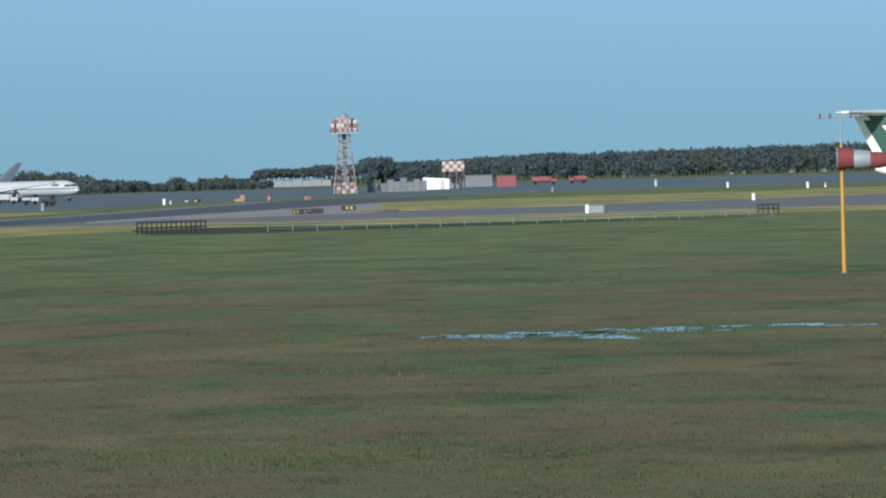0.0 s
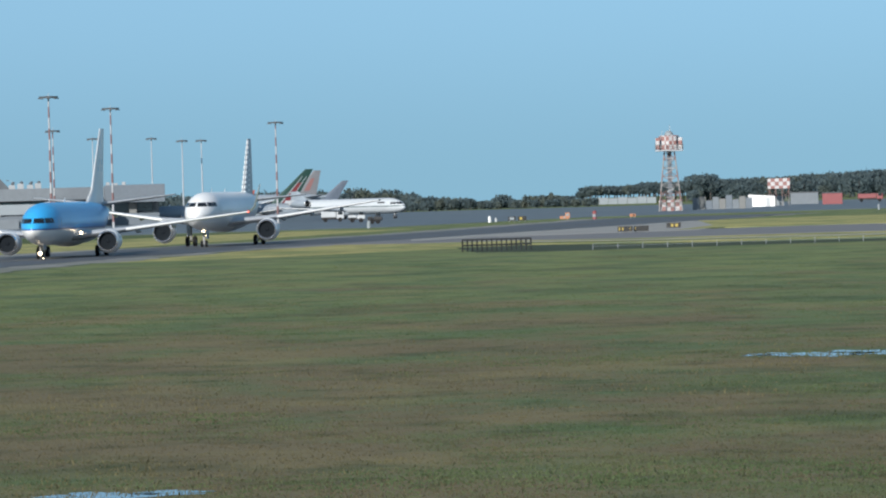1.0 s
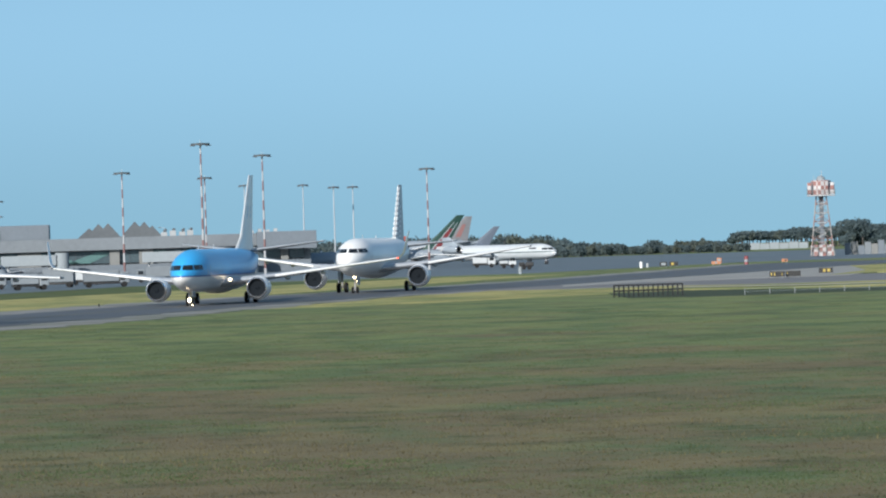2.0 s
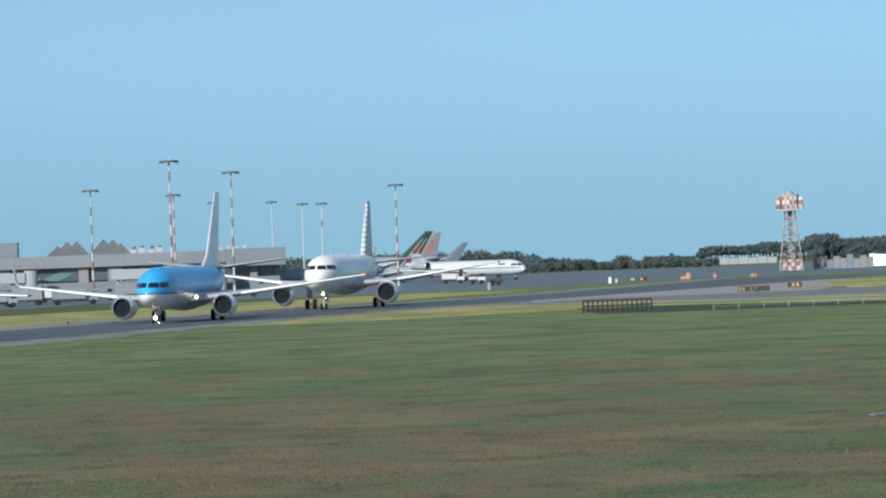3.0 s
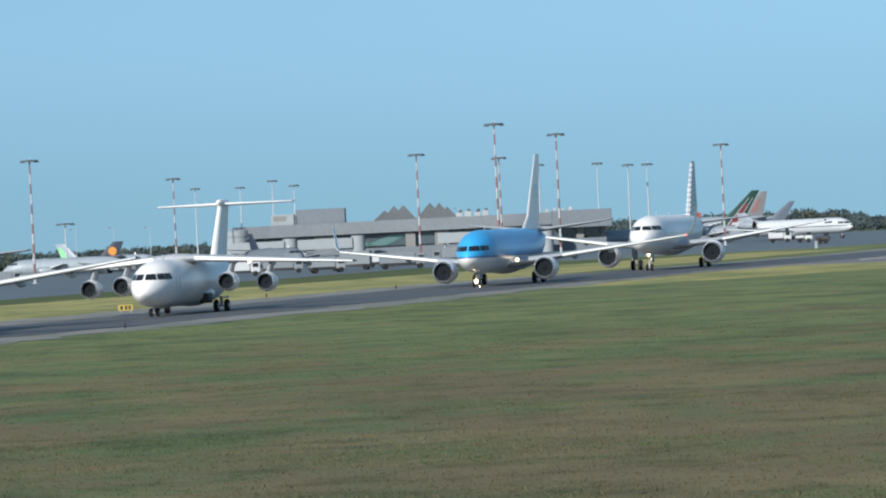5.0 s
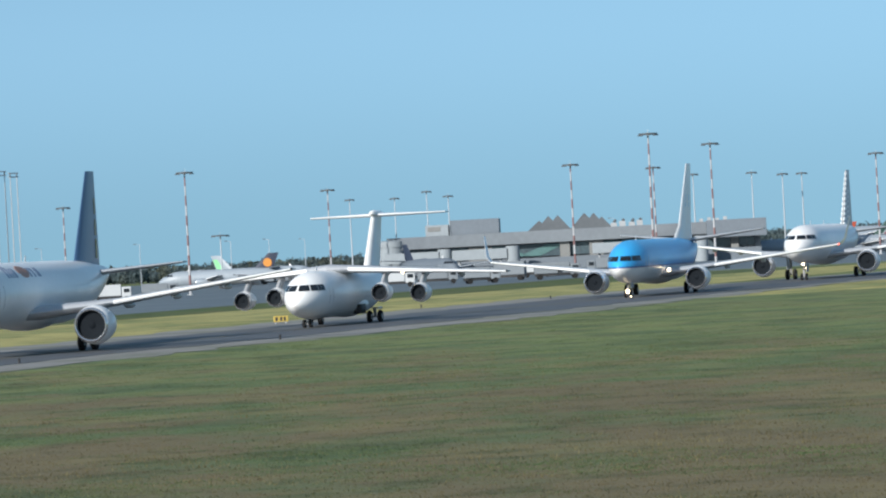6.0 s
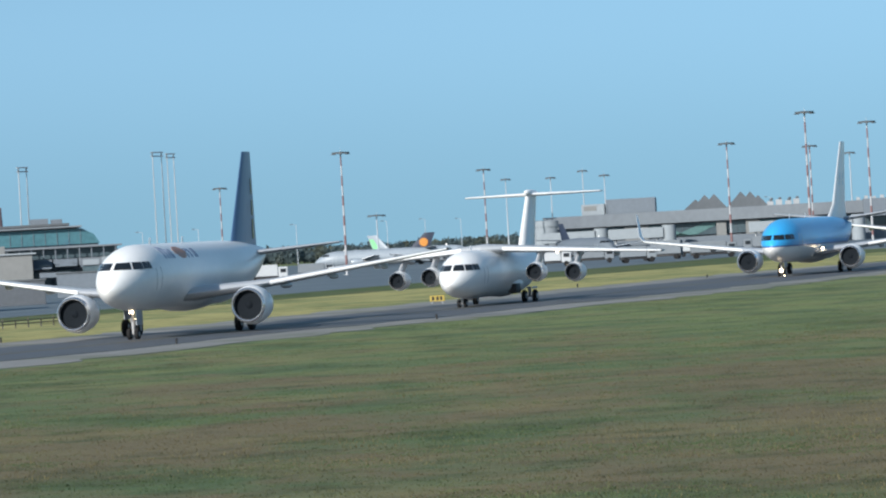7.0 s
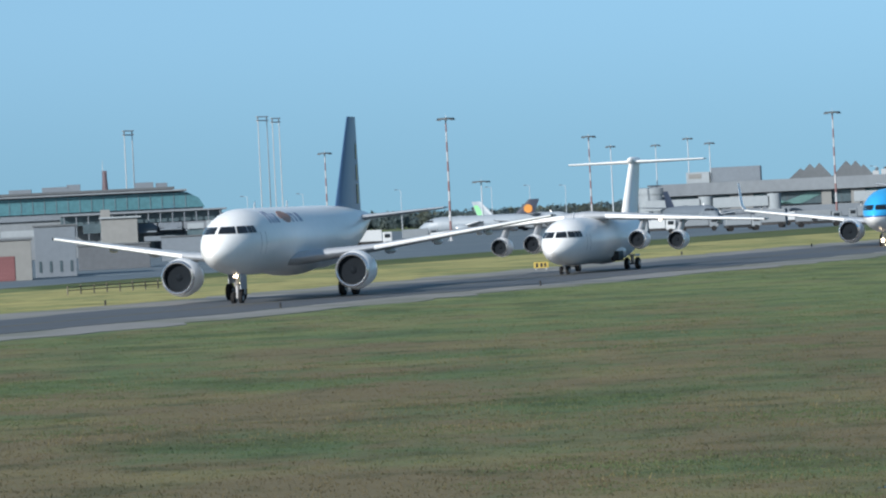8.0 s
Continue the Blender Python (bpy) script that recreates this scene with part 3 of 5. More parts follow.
def sheet(name, pts, z, mat, label, category, thick=0.3):
    bm = bmesh.new()
    top = [bm.verts.new((x, y, z)) for x, y in pts]
    low = [bm.verts.new((x, y, z - thick)) for x, y in pts]
    bm.faces.new(top)
    for i in range(len(pts)):
        j = (i + 1) % len(pts)
        bm.faces.new((top[i], low[i], low[j], top[j]))
    return tagged(part(name, bm, mat, smooth=False), label, category, kind="structure")


sheet("ground", [(-4500, -600), (4500, -600), (4500, 4800), (-4500, 4800)], 0.0, GRASS, "flat airfield meadow of green and brown grass", "ground", 1.0)



def along(s, off):
    """A place on the airfield: s metres up the taxiway, off metres to its right."""
    return (-14.04 + 0.3502 * s + 0.9367 * off, 275.03 + 0.9367 * s - 0.3502 * off)


def band(name, left, right, z, mat, label, category, ragged=0.0):
    """Paving or grass between a left and a right edge, each a run of (s, off); ragged: how far grass and wear eat into the edges."""
    g = random.Random(name)

    def run(edge):
        pts = []
        for (s0, o0), (s1, o1) in zip(edge, edge[1:]):
            k = max(1, int((s1 - s0) / 4)) if ragged else 1
            pts += [along(s0 + (s1 - s0) * i / k, o0 + (o1 - o0) * i / k + g.uniform(-ragged, ragged)) for i in range(k)]
        return pts + [along(*edge[-1])]
    return sheet(name, run(left) + run(right)[::-1], z, mat, label, category)


PALE_PAVE = material("pale_worn_concrete", (0.3, 0.29, 0.27), 0.75, vary=0.2, size=8, second=(0.24, 0.235, 0.22))
WORN_PAVE = material("worn_grey_asphalt", (0.175, 0.167, 0.165), 0.68, vary=0.22, size=8, second=(0.145, 0.14, 0.14))
DEEP_GRASS = blend_ground("rank_green_grass", (0.12, 0.125, 0.06), (0.085, 0.12, 0.05), (0.17, 0.16, 0.08), bias=0.1)
band("taxiway", [(-220, -16), (170, -16.5), (214, -14.5), (245, -6), (267, -1.5), (309, 1), (349, 3), (505, 4)],
     [(-220, 15), (0, 15), (90, 17), (150, 16), (180, 15), (215, 20), (250, 24), (290, 26), (350, 31), (505, 44)], 0.03, SHOULDER, "pale worn paved shoulders of the taxiway", "taxiway", 1.5)
band("road", [(-220, -8.5), (170, -8), (214, -8), (245, -3), (267, 3), (309, 6), (349, 8), (505, 10)],
     [(-220, 7), (0, 8.5), (70, 10.5), (150, 11), (200, 13), (250, 19.5), (290, 23), (350, 29), (505, 42)], 0.05, ASPHALT, "dark asphalt taxiway", "taxiway", 0.8)
band("taxiway_line", [(-220, -0.2), (200, 0.8), (260, 8), (350, 18), (505, 27)], [(-220, 0.2), (200, 1.2), (260, 8.4), (350, 18.4), (505, 27.4)], 0.056, YELLOW_LINE, "yellow painted taxiway centre line", "marking")
# verge of yellow grass beyond the taxiway, a greener strip behind it, then the apron
sheet("verge", [(-130, 60), (-82, 120), (-29, 265), (50, 480), (74, 540), (120, 650), (106, 672), (66, 610), (20, 520), (-34, 392), (-60, 330), (-200, 200)], 0.015, VERGE, "strip of yellow mown grass beside the taxiway", "grass")
sheet("verge_edge", [(-34, 392), (20, 520), (66, 610), (106, 672), (60, 690), (14, 570), (-40, 416)], 0.012, DEEP_GRASS, "strip of rank green grass beside the apron", "grass")
sheet("apron", [(-700, 300), (-70, 345), (-40, 418), (14, 572), (60, 692), (125, 700), (180, 800), (600, 820), (600, 1150), (-700, 1500)], 0.02, CONCRETE, "wide grey concrete apron", "apron")
# the crossing taxiway, its pale concrete apex and the yellow island behind it
sheet("crossing_taxiway", [along(186, 14), along(214, 17.7), (85, 460), (96, 459), (102, 449), (114, 447), (126, 446), (148, 436), (330, 396), (330, 600), (200, 549), (125, 515), along(300, 22), along(240, 15)], 0.036, WORN_PAVE, "grey-brown worn crossing taxiway", "taxiway")
sheet("pale_apex", [(88, 478), (92, 500), (109, 535), (120, 557), (135, 590), (157, 634), (166, 640), (140, 545), (127, 508), (113, 503), (102, 500)], 0.06, PALE_PAVE, "pale concrete apex between the taxiways", "taxiway")
sheet("island", [(126, 515), (135, 527), (144, 524), (156, 520), (172, 534), (184, 538), (200, 549), (330, 601), (430, 640), (430, 760), (244, 672), (227, 655), (201, 660), (160, 640), (142, 560)], 0.066, VERGE, "island of yellow grass between taxiways", "grass")
# mown strip, dark gully and pale kerb along the near side of the crossing
sheet("near_verge", [along(138, 16.4), along(150, 16.2), along(180, 15.2), along(214, 18), (85, 459.6), (96, 458.5), (102, 448.5), (114, 446.5), (126, 445.5), (148, 435.5), (330, 395), (330, 380), (142, 400), (106, 402), (88, 421), (80, 408), (74, 401), (69.5, 398), (60.6, 390), (51, 388), (45.5, 386)], 0.018, VERGE, "bright yellow mown edge of the meadow", "grass")
sheet("gully", [(90, 434), (101, 420), (120, 413), (142, 408), (142, 412), (120, 417), (101, 426), (92, 440)], 0.024, DEEP_GRASS, "narrow green gully along the crossing taxiway", "grass")
sheet("kerb_strip", [(93, 443), (101, 431), (109, 427), (119, 423), (142, 416), (142, 421), (119, 428), (109, 432), (101, 437), (94, 449)], 0.028, PALE_PAVE, "pale concrete edge strip of the crossing taxiway", "kerb")


# ---- places by bearing (degrees to the left of the y axis) and distance from the viewpoint ----
def at(bearing, dist, z=0.0):
    return Vector((-dist * math.sin(radians(bearing)), dist * math.cos(radians(bearing)), z))


def up(elevation, dist):
    return EYE + dist * math.tan(radians(elevation))


def facing(bearing, dist, z=0.0):
    """A pose at that place whose y axis points away from the viewpoint."""
    return Matrix.Translation(at(bearing, dist, z)) @ pose(0, 0, 0, 0, 0, bearing)


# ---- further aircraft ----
# White of the far aircraft lowered and blued; the colour carries distance haze.
FAR_WHITE = material("hazed_white_paint", (0.26, 0.3, 0.345), 0.45, vary=0.08, size=3)
PINK_TAIL = dict(A320, fin=SWEPT, fin_mat=material("pale_fin_paint", (0.17, 0.175, 0.19), 0.6), fin_marks=((0.3, 0.6, 0.35, 0.75, material("faded_rose_paint", (0.24, 0.12, 0.115), 0.6)), (0.2, 0.7, 0.05, 0.25, material("faded_blue_paint", (0.16, 0.2, 0.26), 0.5))))
SMALL = dict(RJ, bullet=None, fin=[(-20.6, 3.5, 5.6, 0.5), (-25.2, 9.4, 2.2, 0.25)], tailplane=[(-24.0, 0.4, 3.6, 2.6, 0.3), (-26.4, 5.0, 3.9, 1.2, 0.14)], fin_mat=material("slate_paint", (0.11, 0.135, 0.18), 0.55), engines=[(-8.4, 4.3, 1.3, 0.75, 2.6, 2.0)],
             wing=[(-9.0, 0.8, 1.6, 4.8, 0.6), (-10.2, 3.0, 1.8, 3.6, 0.5), (-14.0, 12.5, 2.6, 1.2, 0.15)], wing_light=None)
TRICOLOUR = dict(SMALL, mid=1.95, bullet=None, fin=[(-13.6, 2.4, 6.2, 0.5), (-23.4, 11.35, 1.9, 0.25)], fin_mat=DEEP_GREEN,
                 fin_marks=((0.36, 0.44, 0.0, 0.82, FIN_WHITE), (0.44, 0.72, 0.0, 0.66, DEEP_RED), (0.72, 0.78, 0.0, 0.82, FIN_WHITE)))
LOW = dict(SMALL, mid=2.1, fin=[(-20.0, 2.6, 5.0, 0.45), (-24.4, 6.9, 2.3, 0.25)])
DARK_NAVY = material("dark_navy_paint", (0.022, 0.032, 0.058), 0.6, vary=0.08)
AMBER = material("amber_paint", (0.5, 0.2, 0.03), 0.6)
DISC_TAIL = dict(LOW, fin_mat=DARK_NAVY, fin_discs=((0.52, 0.52, 0.95, AMBER),))
GREEN_TAIL = dict(LOW, fin_mat=FAR_WHITE, fin_marks=((0.55, 0.95, 0.0, 0.8, material("leaf_green_paint", (0.2, 0.5, 0.25), 0.4)),))
BLUE_TAIL = dict(LOW, fin_mat=DARK_NAVY)
RED_TAIL = dict(LOW, fin_mat=material("orange_red_paint", (0.42, 0.08, 0.04), 0.5))


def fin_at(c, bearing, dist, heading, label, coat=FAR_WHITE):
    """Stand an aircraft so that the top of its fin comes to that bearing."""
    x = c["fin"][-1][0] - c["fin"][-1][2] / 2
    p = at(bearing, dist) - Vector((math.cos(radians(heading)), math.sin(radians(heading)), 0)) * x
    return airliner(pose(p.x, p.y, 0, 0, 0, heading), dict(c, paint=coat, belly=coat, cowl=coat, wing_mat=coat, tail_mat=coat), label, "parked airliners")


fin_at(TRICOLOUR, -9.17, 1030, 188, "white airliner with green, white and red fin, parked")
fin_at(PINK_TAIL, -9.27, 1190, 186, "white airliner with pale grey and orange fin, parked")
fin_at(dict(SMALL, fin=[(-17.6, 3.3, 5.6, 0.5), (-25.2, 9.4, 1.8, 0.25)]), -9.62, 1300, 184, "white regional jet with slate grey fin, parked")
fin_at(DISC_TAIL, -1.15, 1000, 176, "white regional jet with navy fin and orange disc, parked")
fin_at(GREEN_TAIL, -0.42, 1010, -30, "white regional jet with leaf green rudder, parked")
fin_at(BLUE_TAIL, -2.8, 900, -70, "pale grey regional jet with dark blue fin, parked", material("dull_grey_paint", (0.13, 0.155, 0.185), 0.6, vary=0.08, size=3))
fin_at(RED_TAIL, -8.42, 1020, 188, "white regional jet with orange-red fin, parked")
# This jet's whites are also blued and lowered for haze.
p = at(-10.36, 960)
airliner(pose(p.x, p.y, 0, 0, 0, -62), dict(JET_T, mid=2.7, titles=((-5.0, -7.4, 58, 70, DARK),), paint=split_paint("hazed_white_with_cheatline", [(0.0, (0.3, 0.33, 0.36)), (1.6, (0.46, 0.49, 0.52)), (2.55, (0.03, 0.06, 0.06)), (2.75, (0.5, 0.53, 0.56))]), wing_mat=FAR_WHITE, cowl=FAR_WHITE, belly=FAR_WHITE, tail_mat=FAR_WHITE, fin_mat=FAR_WHITE, fin_marks=(), fin=[(-33.5, 3.9, 6.0, 0.5), (-37.0, 6.3, 3.0, 0.3)], tailplane=[(-36.0, 0.0, 3.6, 2.6, 0.3), (-38.0, 5.5, 3.8, 1.3, 0.14)]), "white rear-engined jet with thin dark cheatline, taxiing far off", "parked airliners")
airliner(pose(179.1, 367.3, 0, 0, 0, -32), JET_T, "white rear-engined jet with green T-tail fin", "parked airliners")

# ---- masts and poles ----
# Band and pole paints are muted; distance haze is in their colour.
BAND = banded("hazed_red_white_bands", [(0.34, 0.35, 0.37), (0.17, 0.09, 0.09)], "Z", 3.4)
GALV = material("galvanised_steel", (0.34, 0.36, 0.38), 0.5, metal=0.3, vary=0.15)
PALE_STEEL = material("hazed_pale_steel", (0.36, 0.4, 0.44), 0.5, vary=0.1)
HEAD = material("dark_floodlight_housing", (0.09, 0.1, 0.11), 0.5, vary=0.2)


def flood_mast(bearing, dist, top, banded_paint=True, ring=1.45, r=0.17):
    h = up(top, dist)
    m = thing("light_mast", facing(bearing, dist), "tall red and white banded floodlight mast" if banded_paint else "tall pale steel floodlight mast", "light mast", "apron floodlight masts")
    part("pole", rod((0, 0, 0), (0, 0, h - 0.2), r * 1.4, r * 0.7, 12), BAND if banded_paint else PALE_STEEL, m)
    part("base_plate", rod((0, 0, 0), (0, 0, 0.12), 0.7, 0.7, 12), GALV, m)
    head = part("lamp_ring", loft(revolve([(h - 0.35, ring), (h - 0.1, ring * 1.05), (h - 0.1, ring * 0.7), (h - 0.35, ring * 0.7)], (0, 0, 0), 20, "z"), caps=False), HEAD, m)
    part("lamp_platform", loft(revolve([(h - 0.3, 0.2), (h - 0.28, ring * 1.02), (h - 0.16, ring * 1.02), (h - 0.02, 0.3)], (0, 0, 0), 20, "z")), HEAD, head)
    spokes = rod((-ring, 0, h - 0.22), (ring, 0, h - 0.22), 0.06, n=6)
    add_rod(spokes, (0, -ring, h - 0.22), (0, ring, h - 0.22), 0.06, n=6)
    part("spoke", spokes, GALV, head)
    for k in range(8):
        a = k * math.tau / 8
        x, y = ring * math.cos(a), ring * math.sin(a)
        part("floodlight", box((x - 0.22, y - 0.22, h - 0.5), (x + 0.22, y + 0.22, h - 0.36), 0.05), HEAD, head)
    part("finial", rod((0, 0, h - 0.2), (0, 0, h + 0.5), 0.05, 0.02, 6), GALV, m)
    return m


for b, d, e in ((-5.93, 720, 1.353), (-5.97, 950, 0.923), (-6.70, 800, 1.187), (-8.762, 900, 0.954), (-4.935, 850, 1.016), (-0.088, 780, 1.175), (1.452, 1000, 0.81), (-1.87, 980, 0.86)):
    flood_mast(b, d, e)
for b, d, e in ((-6.464, 1050, 0.81), (-7.2, 1080, 0.793), (-7.584, 1050, 0.755), (-7.825, 1060, 0.752), (-2.14, 1180, 0.72), (-2.705, 1200, 0.708), (-3.11, 1150, 0.773), (-3.38, 1130, 0.703), (-0.496, 1000, 0.36)):
    flood_mast(b, d, e, False, ring=1.2 if e > 0.5 else 1.9, r=0.16)


def lamp_post(bearing, dist, top):
    h = up(top, dist)
    m = thing("street_lamp", facing(bearing, dist), "slim pale steel street lamp with short arm", "street lamp", "street lamps")
    part("pole", rod((0, 0, 0), (0, 0, h), 0.1, 0.06, 8), PALE_STEEL, m)
    part("arm", rod((0, 0, h - 0.05), (-1.0, 0, h + 0.1), 0.05, 0.04, 6), PALE_STEEL, m)
    part("lantern", box((-1.5, -0.15, h + 0.03), (-0.8, 0.15, h + 0.2), 0.04), HEAD, m)


for b, d, e in ((2.45, 1000, 0.3), (1.75, 1050, 0.3), (0.52, 1100, 0.29), (-0.62, 1100, 0.27), (-1.1, 1150, 0.27), (-1.55, 1150, 0.25), (-5.45, 1100, 0.3), (3.6, 900, 0.38)):
    lamp_post(b, d, e)


def pole_frame(bearing, dist, top, offsets, label):
    """Slim poles that carry one flat frame at their heads."""
    h = up(top, dist)
    m = thing("antenna_mast", facing(bearing, dist), label, "mast", "slim twin masts")
    for x, y in offsets:
        part("pole", rod((x, y, 0), (x, y, h), 0.12, 0.09, 8), GALV, m)
    x0, x1 = offsets[0][0], offsets[-1][0]
    y0, y1 = offsets[0][1], offsets[-1][1]
    for dz in (0.0, -0.75):
        part("crossbar", rod((x0 - 0.3, y0, h + dz), (x1 + 0.3, y1, h + dz), 0.11, n=8), GALV, m)
    for x, y in offsets:
        part("antenna", box((x - 0.12, y - 0.14, h - 0.8), (x + 0.12, y + 0.14, h + 0.1), 0.04), HEAD, m)


pole_frame(2.27, 900, 1.296, [(0, 0), (1.75, 2.5)], "pair of slim pale masts with a flat frame on top")
pole_frame(2.09, 905, 1.268, [(0, 0), (1.3, 2.5)], "pair of slim pale masts with a short crossbar")
pole_frame(3.953, 840, 1.197, [(0, 0), (1.45, 2)], "pair of slim pale masts with a short crossbar")

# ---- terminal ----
# Bluish tints here carry the distance haze on walls and glazing.
PRECAST = material("hazed_precast_concrete", (0.175, 0.197, 0.22), 0.85, vary=0.12, size=8, second=(0.145, 0.163, 0.185))
BEIGE = material("hazed_beige_render", (0.19, 0.195, 0.195), 0.85, vary=0.1, size=6)
GREY_WALL = material("hazed_grey_cladding", (0.125, 0.15, 0.18), 0.7, vary=0.12, size=5)
PALE_WALL = material("hazed_pale_render", (0.25, 0.28, 0.305), 0.8, vary=0.08, size=6)
TEAL_GLASS = material("hazed_teal_glazing", (0.06, 0.15, 0.18), 0.18, vary=0.25, size=4, second=(0.05, 0.115, 0.15))
DARK_GLASS = material("hazed_dark_glazing", (0.06, 0.085, 0.1), 0.16, vary=0.25, size=4, second=(0.085, 0.125, 0.14))
TEAL_PALE = material("pale_teal_glass", (0.09, 0.17, 0.17), 0.2, vary=0.2, size=3)
DARK_WALL = material("dark_cladding", (0.075, 0.085, 0.1), 0.7, vary=0.2, size=4)
ROOF = material("grey_roofing", (0.1, 0.11, 0.12), 0.8, vary=0.15, size=6)
RED_DOOR = material("red_roller_door", (0.14, 0.055, 0.06), 0.6, vary=0.15)


def block(name, bm_lo, bm_hi, mat, parent, label="", bevel=0.05):
    return part(name, box(bm_lo, bm_hi, bevel), mat, parent, label, smooth=False)


def bearing_x(b, dist, ref):
    """Sideways place of a bearing on a front that stands square to the bearing ref at that distance."""
    return dist * math.tan(radians(ref - b))


def terminal():
    ref, d = -4.9, 1000
    t = thing("terminal_building", facing(ref, d), "long low concrete terminal with dark window band and flat roof", "building")
    X = lambda b: bearing_x(b, d, ref)
    l, r = X(-2.6), X(-7.28)
    block("wall", (l, 3, 0), (r, 70, 8.2), PRECAST, t)
    block("fascia", (l, 0, 5.9), (X(-6.6), 2.99, 8.6), PRECAST, t, "projecting concrete fascia")
    block("end_block", (X(-6.6), -2, 5.0), (r + 1.2, 2.99, 8.85), GREY_WALL, t, "grey metal end block")
    block("roof", (l - 0.5, 3.2, 8.21), (r + 0.5, 71, 8.6), ROOF, t)
    block("plinth", (l, 1, 0), (r, 2.99, 2.6), GREY_WALL, t)
    edges = [-2.75, -3.2, -3.33, -3.6, -3.9, -4.75, -4.88, -5.12, -5.3, -6.25, -6.35, -6.9, -7.0, -7.2]
    for b0, b1 in zip(edges[::2], edges[1::2]):
        w = block("window", (X(b0), 2.3, 3.0), (X(b1), 2.98, 5.7), DARK_GLASS, t, "dark glazed window band")
        n = max(2, int((X(b1) - X(b0)) / 3.6))
        for i in range(n + 1):
            x = X(b0) + (X(b1) - X(b0)) * i / n
            block("mullion", (x - 0.05, 2.16, 3.0), (x + 0.05, 2.29, 5.7), DARK_WALL, w, bevel=0)
        for i, lean in ((0.2, -3.0), (0.74, 3.0)):
            xm = X(b0) + (X(b1) - X(b0)) * i
            if X(b1) - X(b0) > 12:
                part("slanting_pane", loft([[(xm - 2.6 - lean, y, 3.1), (xm + 2.6 - lean, y, 3.1), (xm + 2.0 + lean, y, 5.5), (xm - 2.0 + lean, y, 5.5)] for y in (2.1, 2.14)]), TEAL_PALE, w, "pale teal slanting glass")
    for b0, b1 in zip(edges[1::2], edges[2::2]):
        block("pier", (X(b0) + 0.05, 1.2, 0), (X(b1) - 0.05, 2.28, 5.89), BEIGE, t)
    # stair tower, plant room, roof lights
    block("stair_tower", (X(-3.07), 2, 8.61), (X(-3.36), 12, 11.0), PALE_WALL, t, "pale stair tower")
    block("louvre", (X(-3.1), 1.9, 9.6), (X(-3.26), 1.99, 10.6), BEIGE, t)
    block("plant_room", (X(-3.38), 3, 8.61), (X(-4.0), 22, 11.85), GREY_WALL, t, "grey roof plant room")
    for b, h, w in ((-4.5, 2.2, 2.6), (-4.62, 3.1, 3.0), (-4.74, 3.2, 2.9), (-5.08, 3.4, 3.2), (-5.2, 3.3, 2.8), (-5.3, 2.4, 2.2)):
        part("pyramid_rooflight", loft([[(X(b) - w, 14, 8.61), (X(b) + w, 14, 8.61), (X(b) + w, 14 + 2 * w, 8.61), (X(b) - w, 14 + 2 * w, 8.61)], [(X(b) - 0.1, 14 + w - 0.1, 8.61 + h), (X(b) + 0.1, 14 + w - 0.1, 8.61 + h), (X(b) + 0.1, 14 + w + 0.1, 8.61 + h), (X(b) - 0.1, 14 + w + 0.1, 8.61 + h)]]), ROOF, t, "dark pyramid rooflight")
    for i, b in enumerate((-5.45, -5.56, -5.68, -5.78)):
        block("roof_fan", (X(b) - 0.7, 12, 8.61), (X(b) + 0.7, 14, 9.5 + 0.3 * (i % 2)), GALV, t)
        part("fan_cowl", rod((X(b), 13, 9.5 + 0.3 * (i % 2)), (X(b) + 0.5, 13, 10.2), 0.4, 0.25, 8), ROOF, t)
    for x in range(4):
        xx = X(-6.55 - 0.1 * x)
        block("roof_vent", (xx - 0.4, 4, 8.61), (xx + 0.4, 6, 9.3 + 0.25 * (x % 2)), GALV, t)
    part("drum", loft(revolve([(0, 2.9), (6.6, 2.9), (6.6, 3.1), (7.9, 3.1), (8.1, 2.4)], (X(-2.62), 1.5, 0), 26, "z")), PALE_WALL, t, "pale round drum at the end")
    # boarding bridges
    for b in (-2.9, -3.75, -5.5, -6.1):
        g = part("boarding_bridge", box((X(b) - 6, -9, 2.9), (X(b) + 6, -6.5, 5.2), 0.15), PALE_WALL, t, "pale boarding bridge tunnel", smooth=False)
        for s in (-4.5, 4.5):
            part("bridge_leg", rod((X(b) + s, -7.7, 0), (X(b) + s, -7.7, 2.9), 0.25, n=8), GALV, g)
        part("rotunda", rod((X(b) + 7.2, -7.5, 0), (X(b) + 7.2, -7.5, 5.6), 1.5, 1.5, 14), PALE_WALL, g)
    return t


terminal()


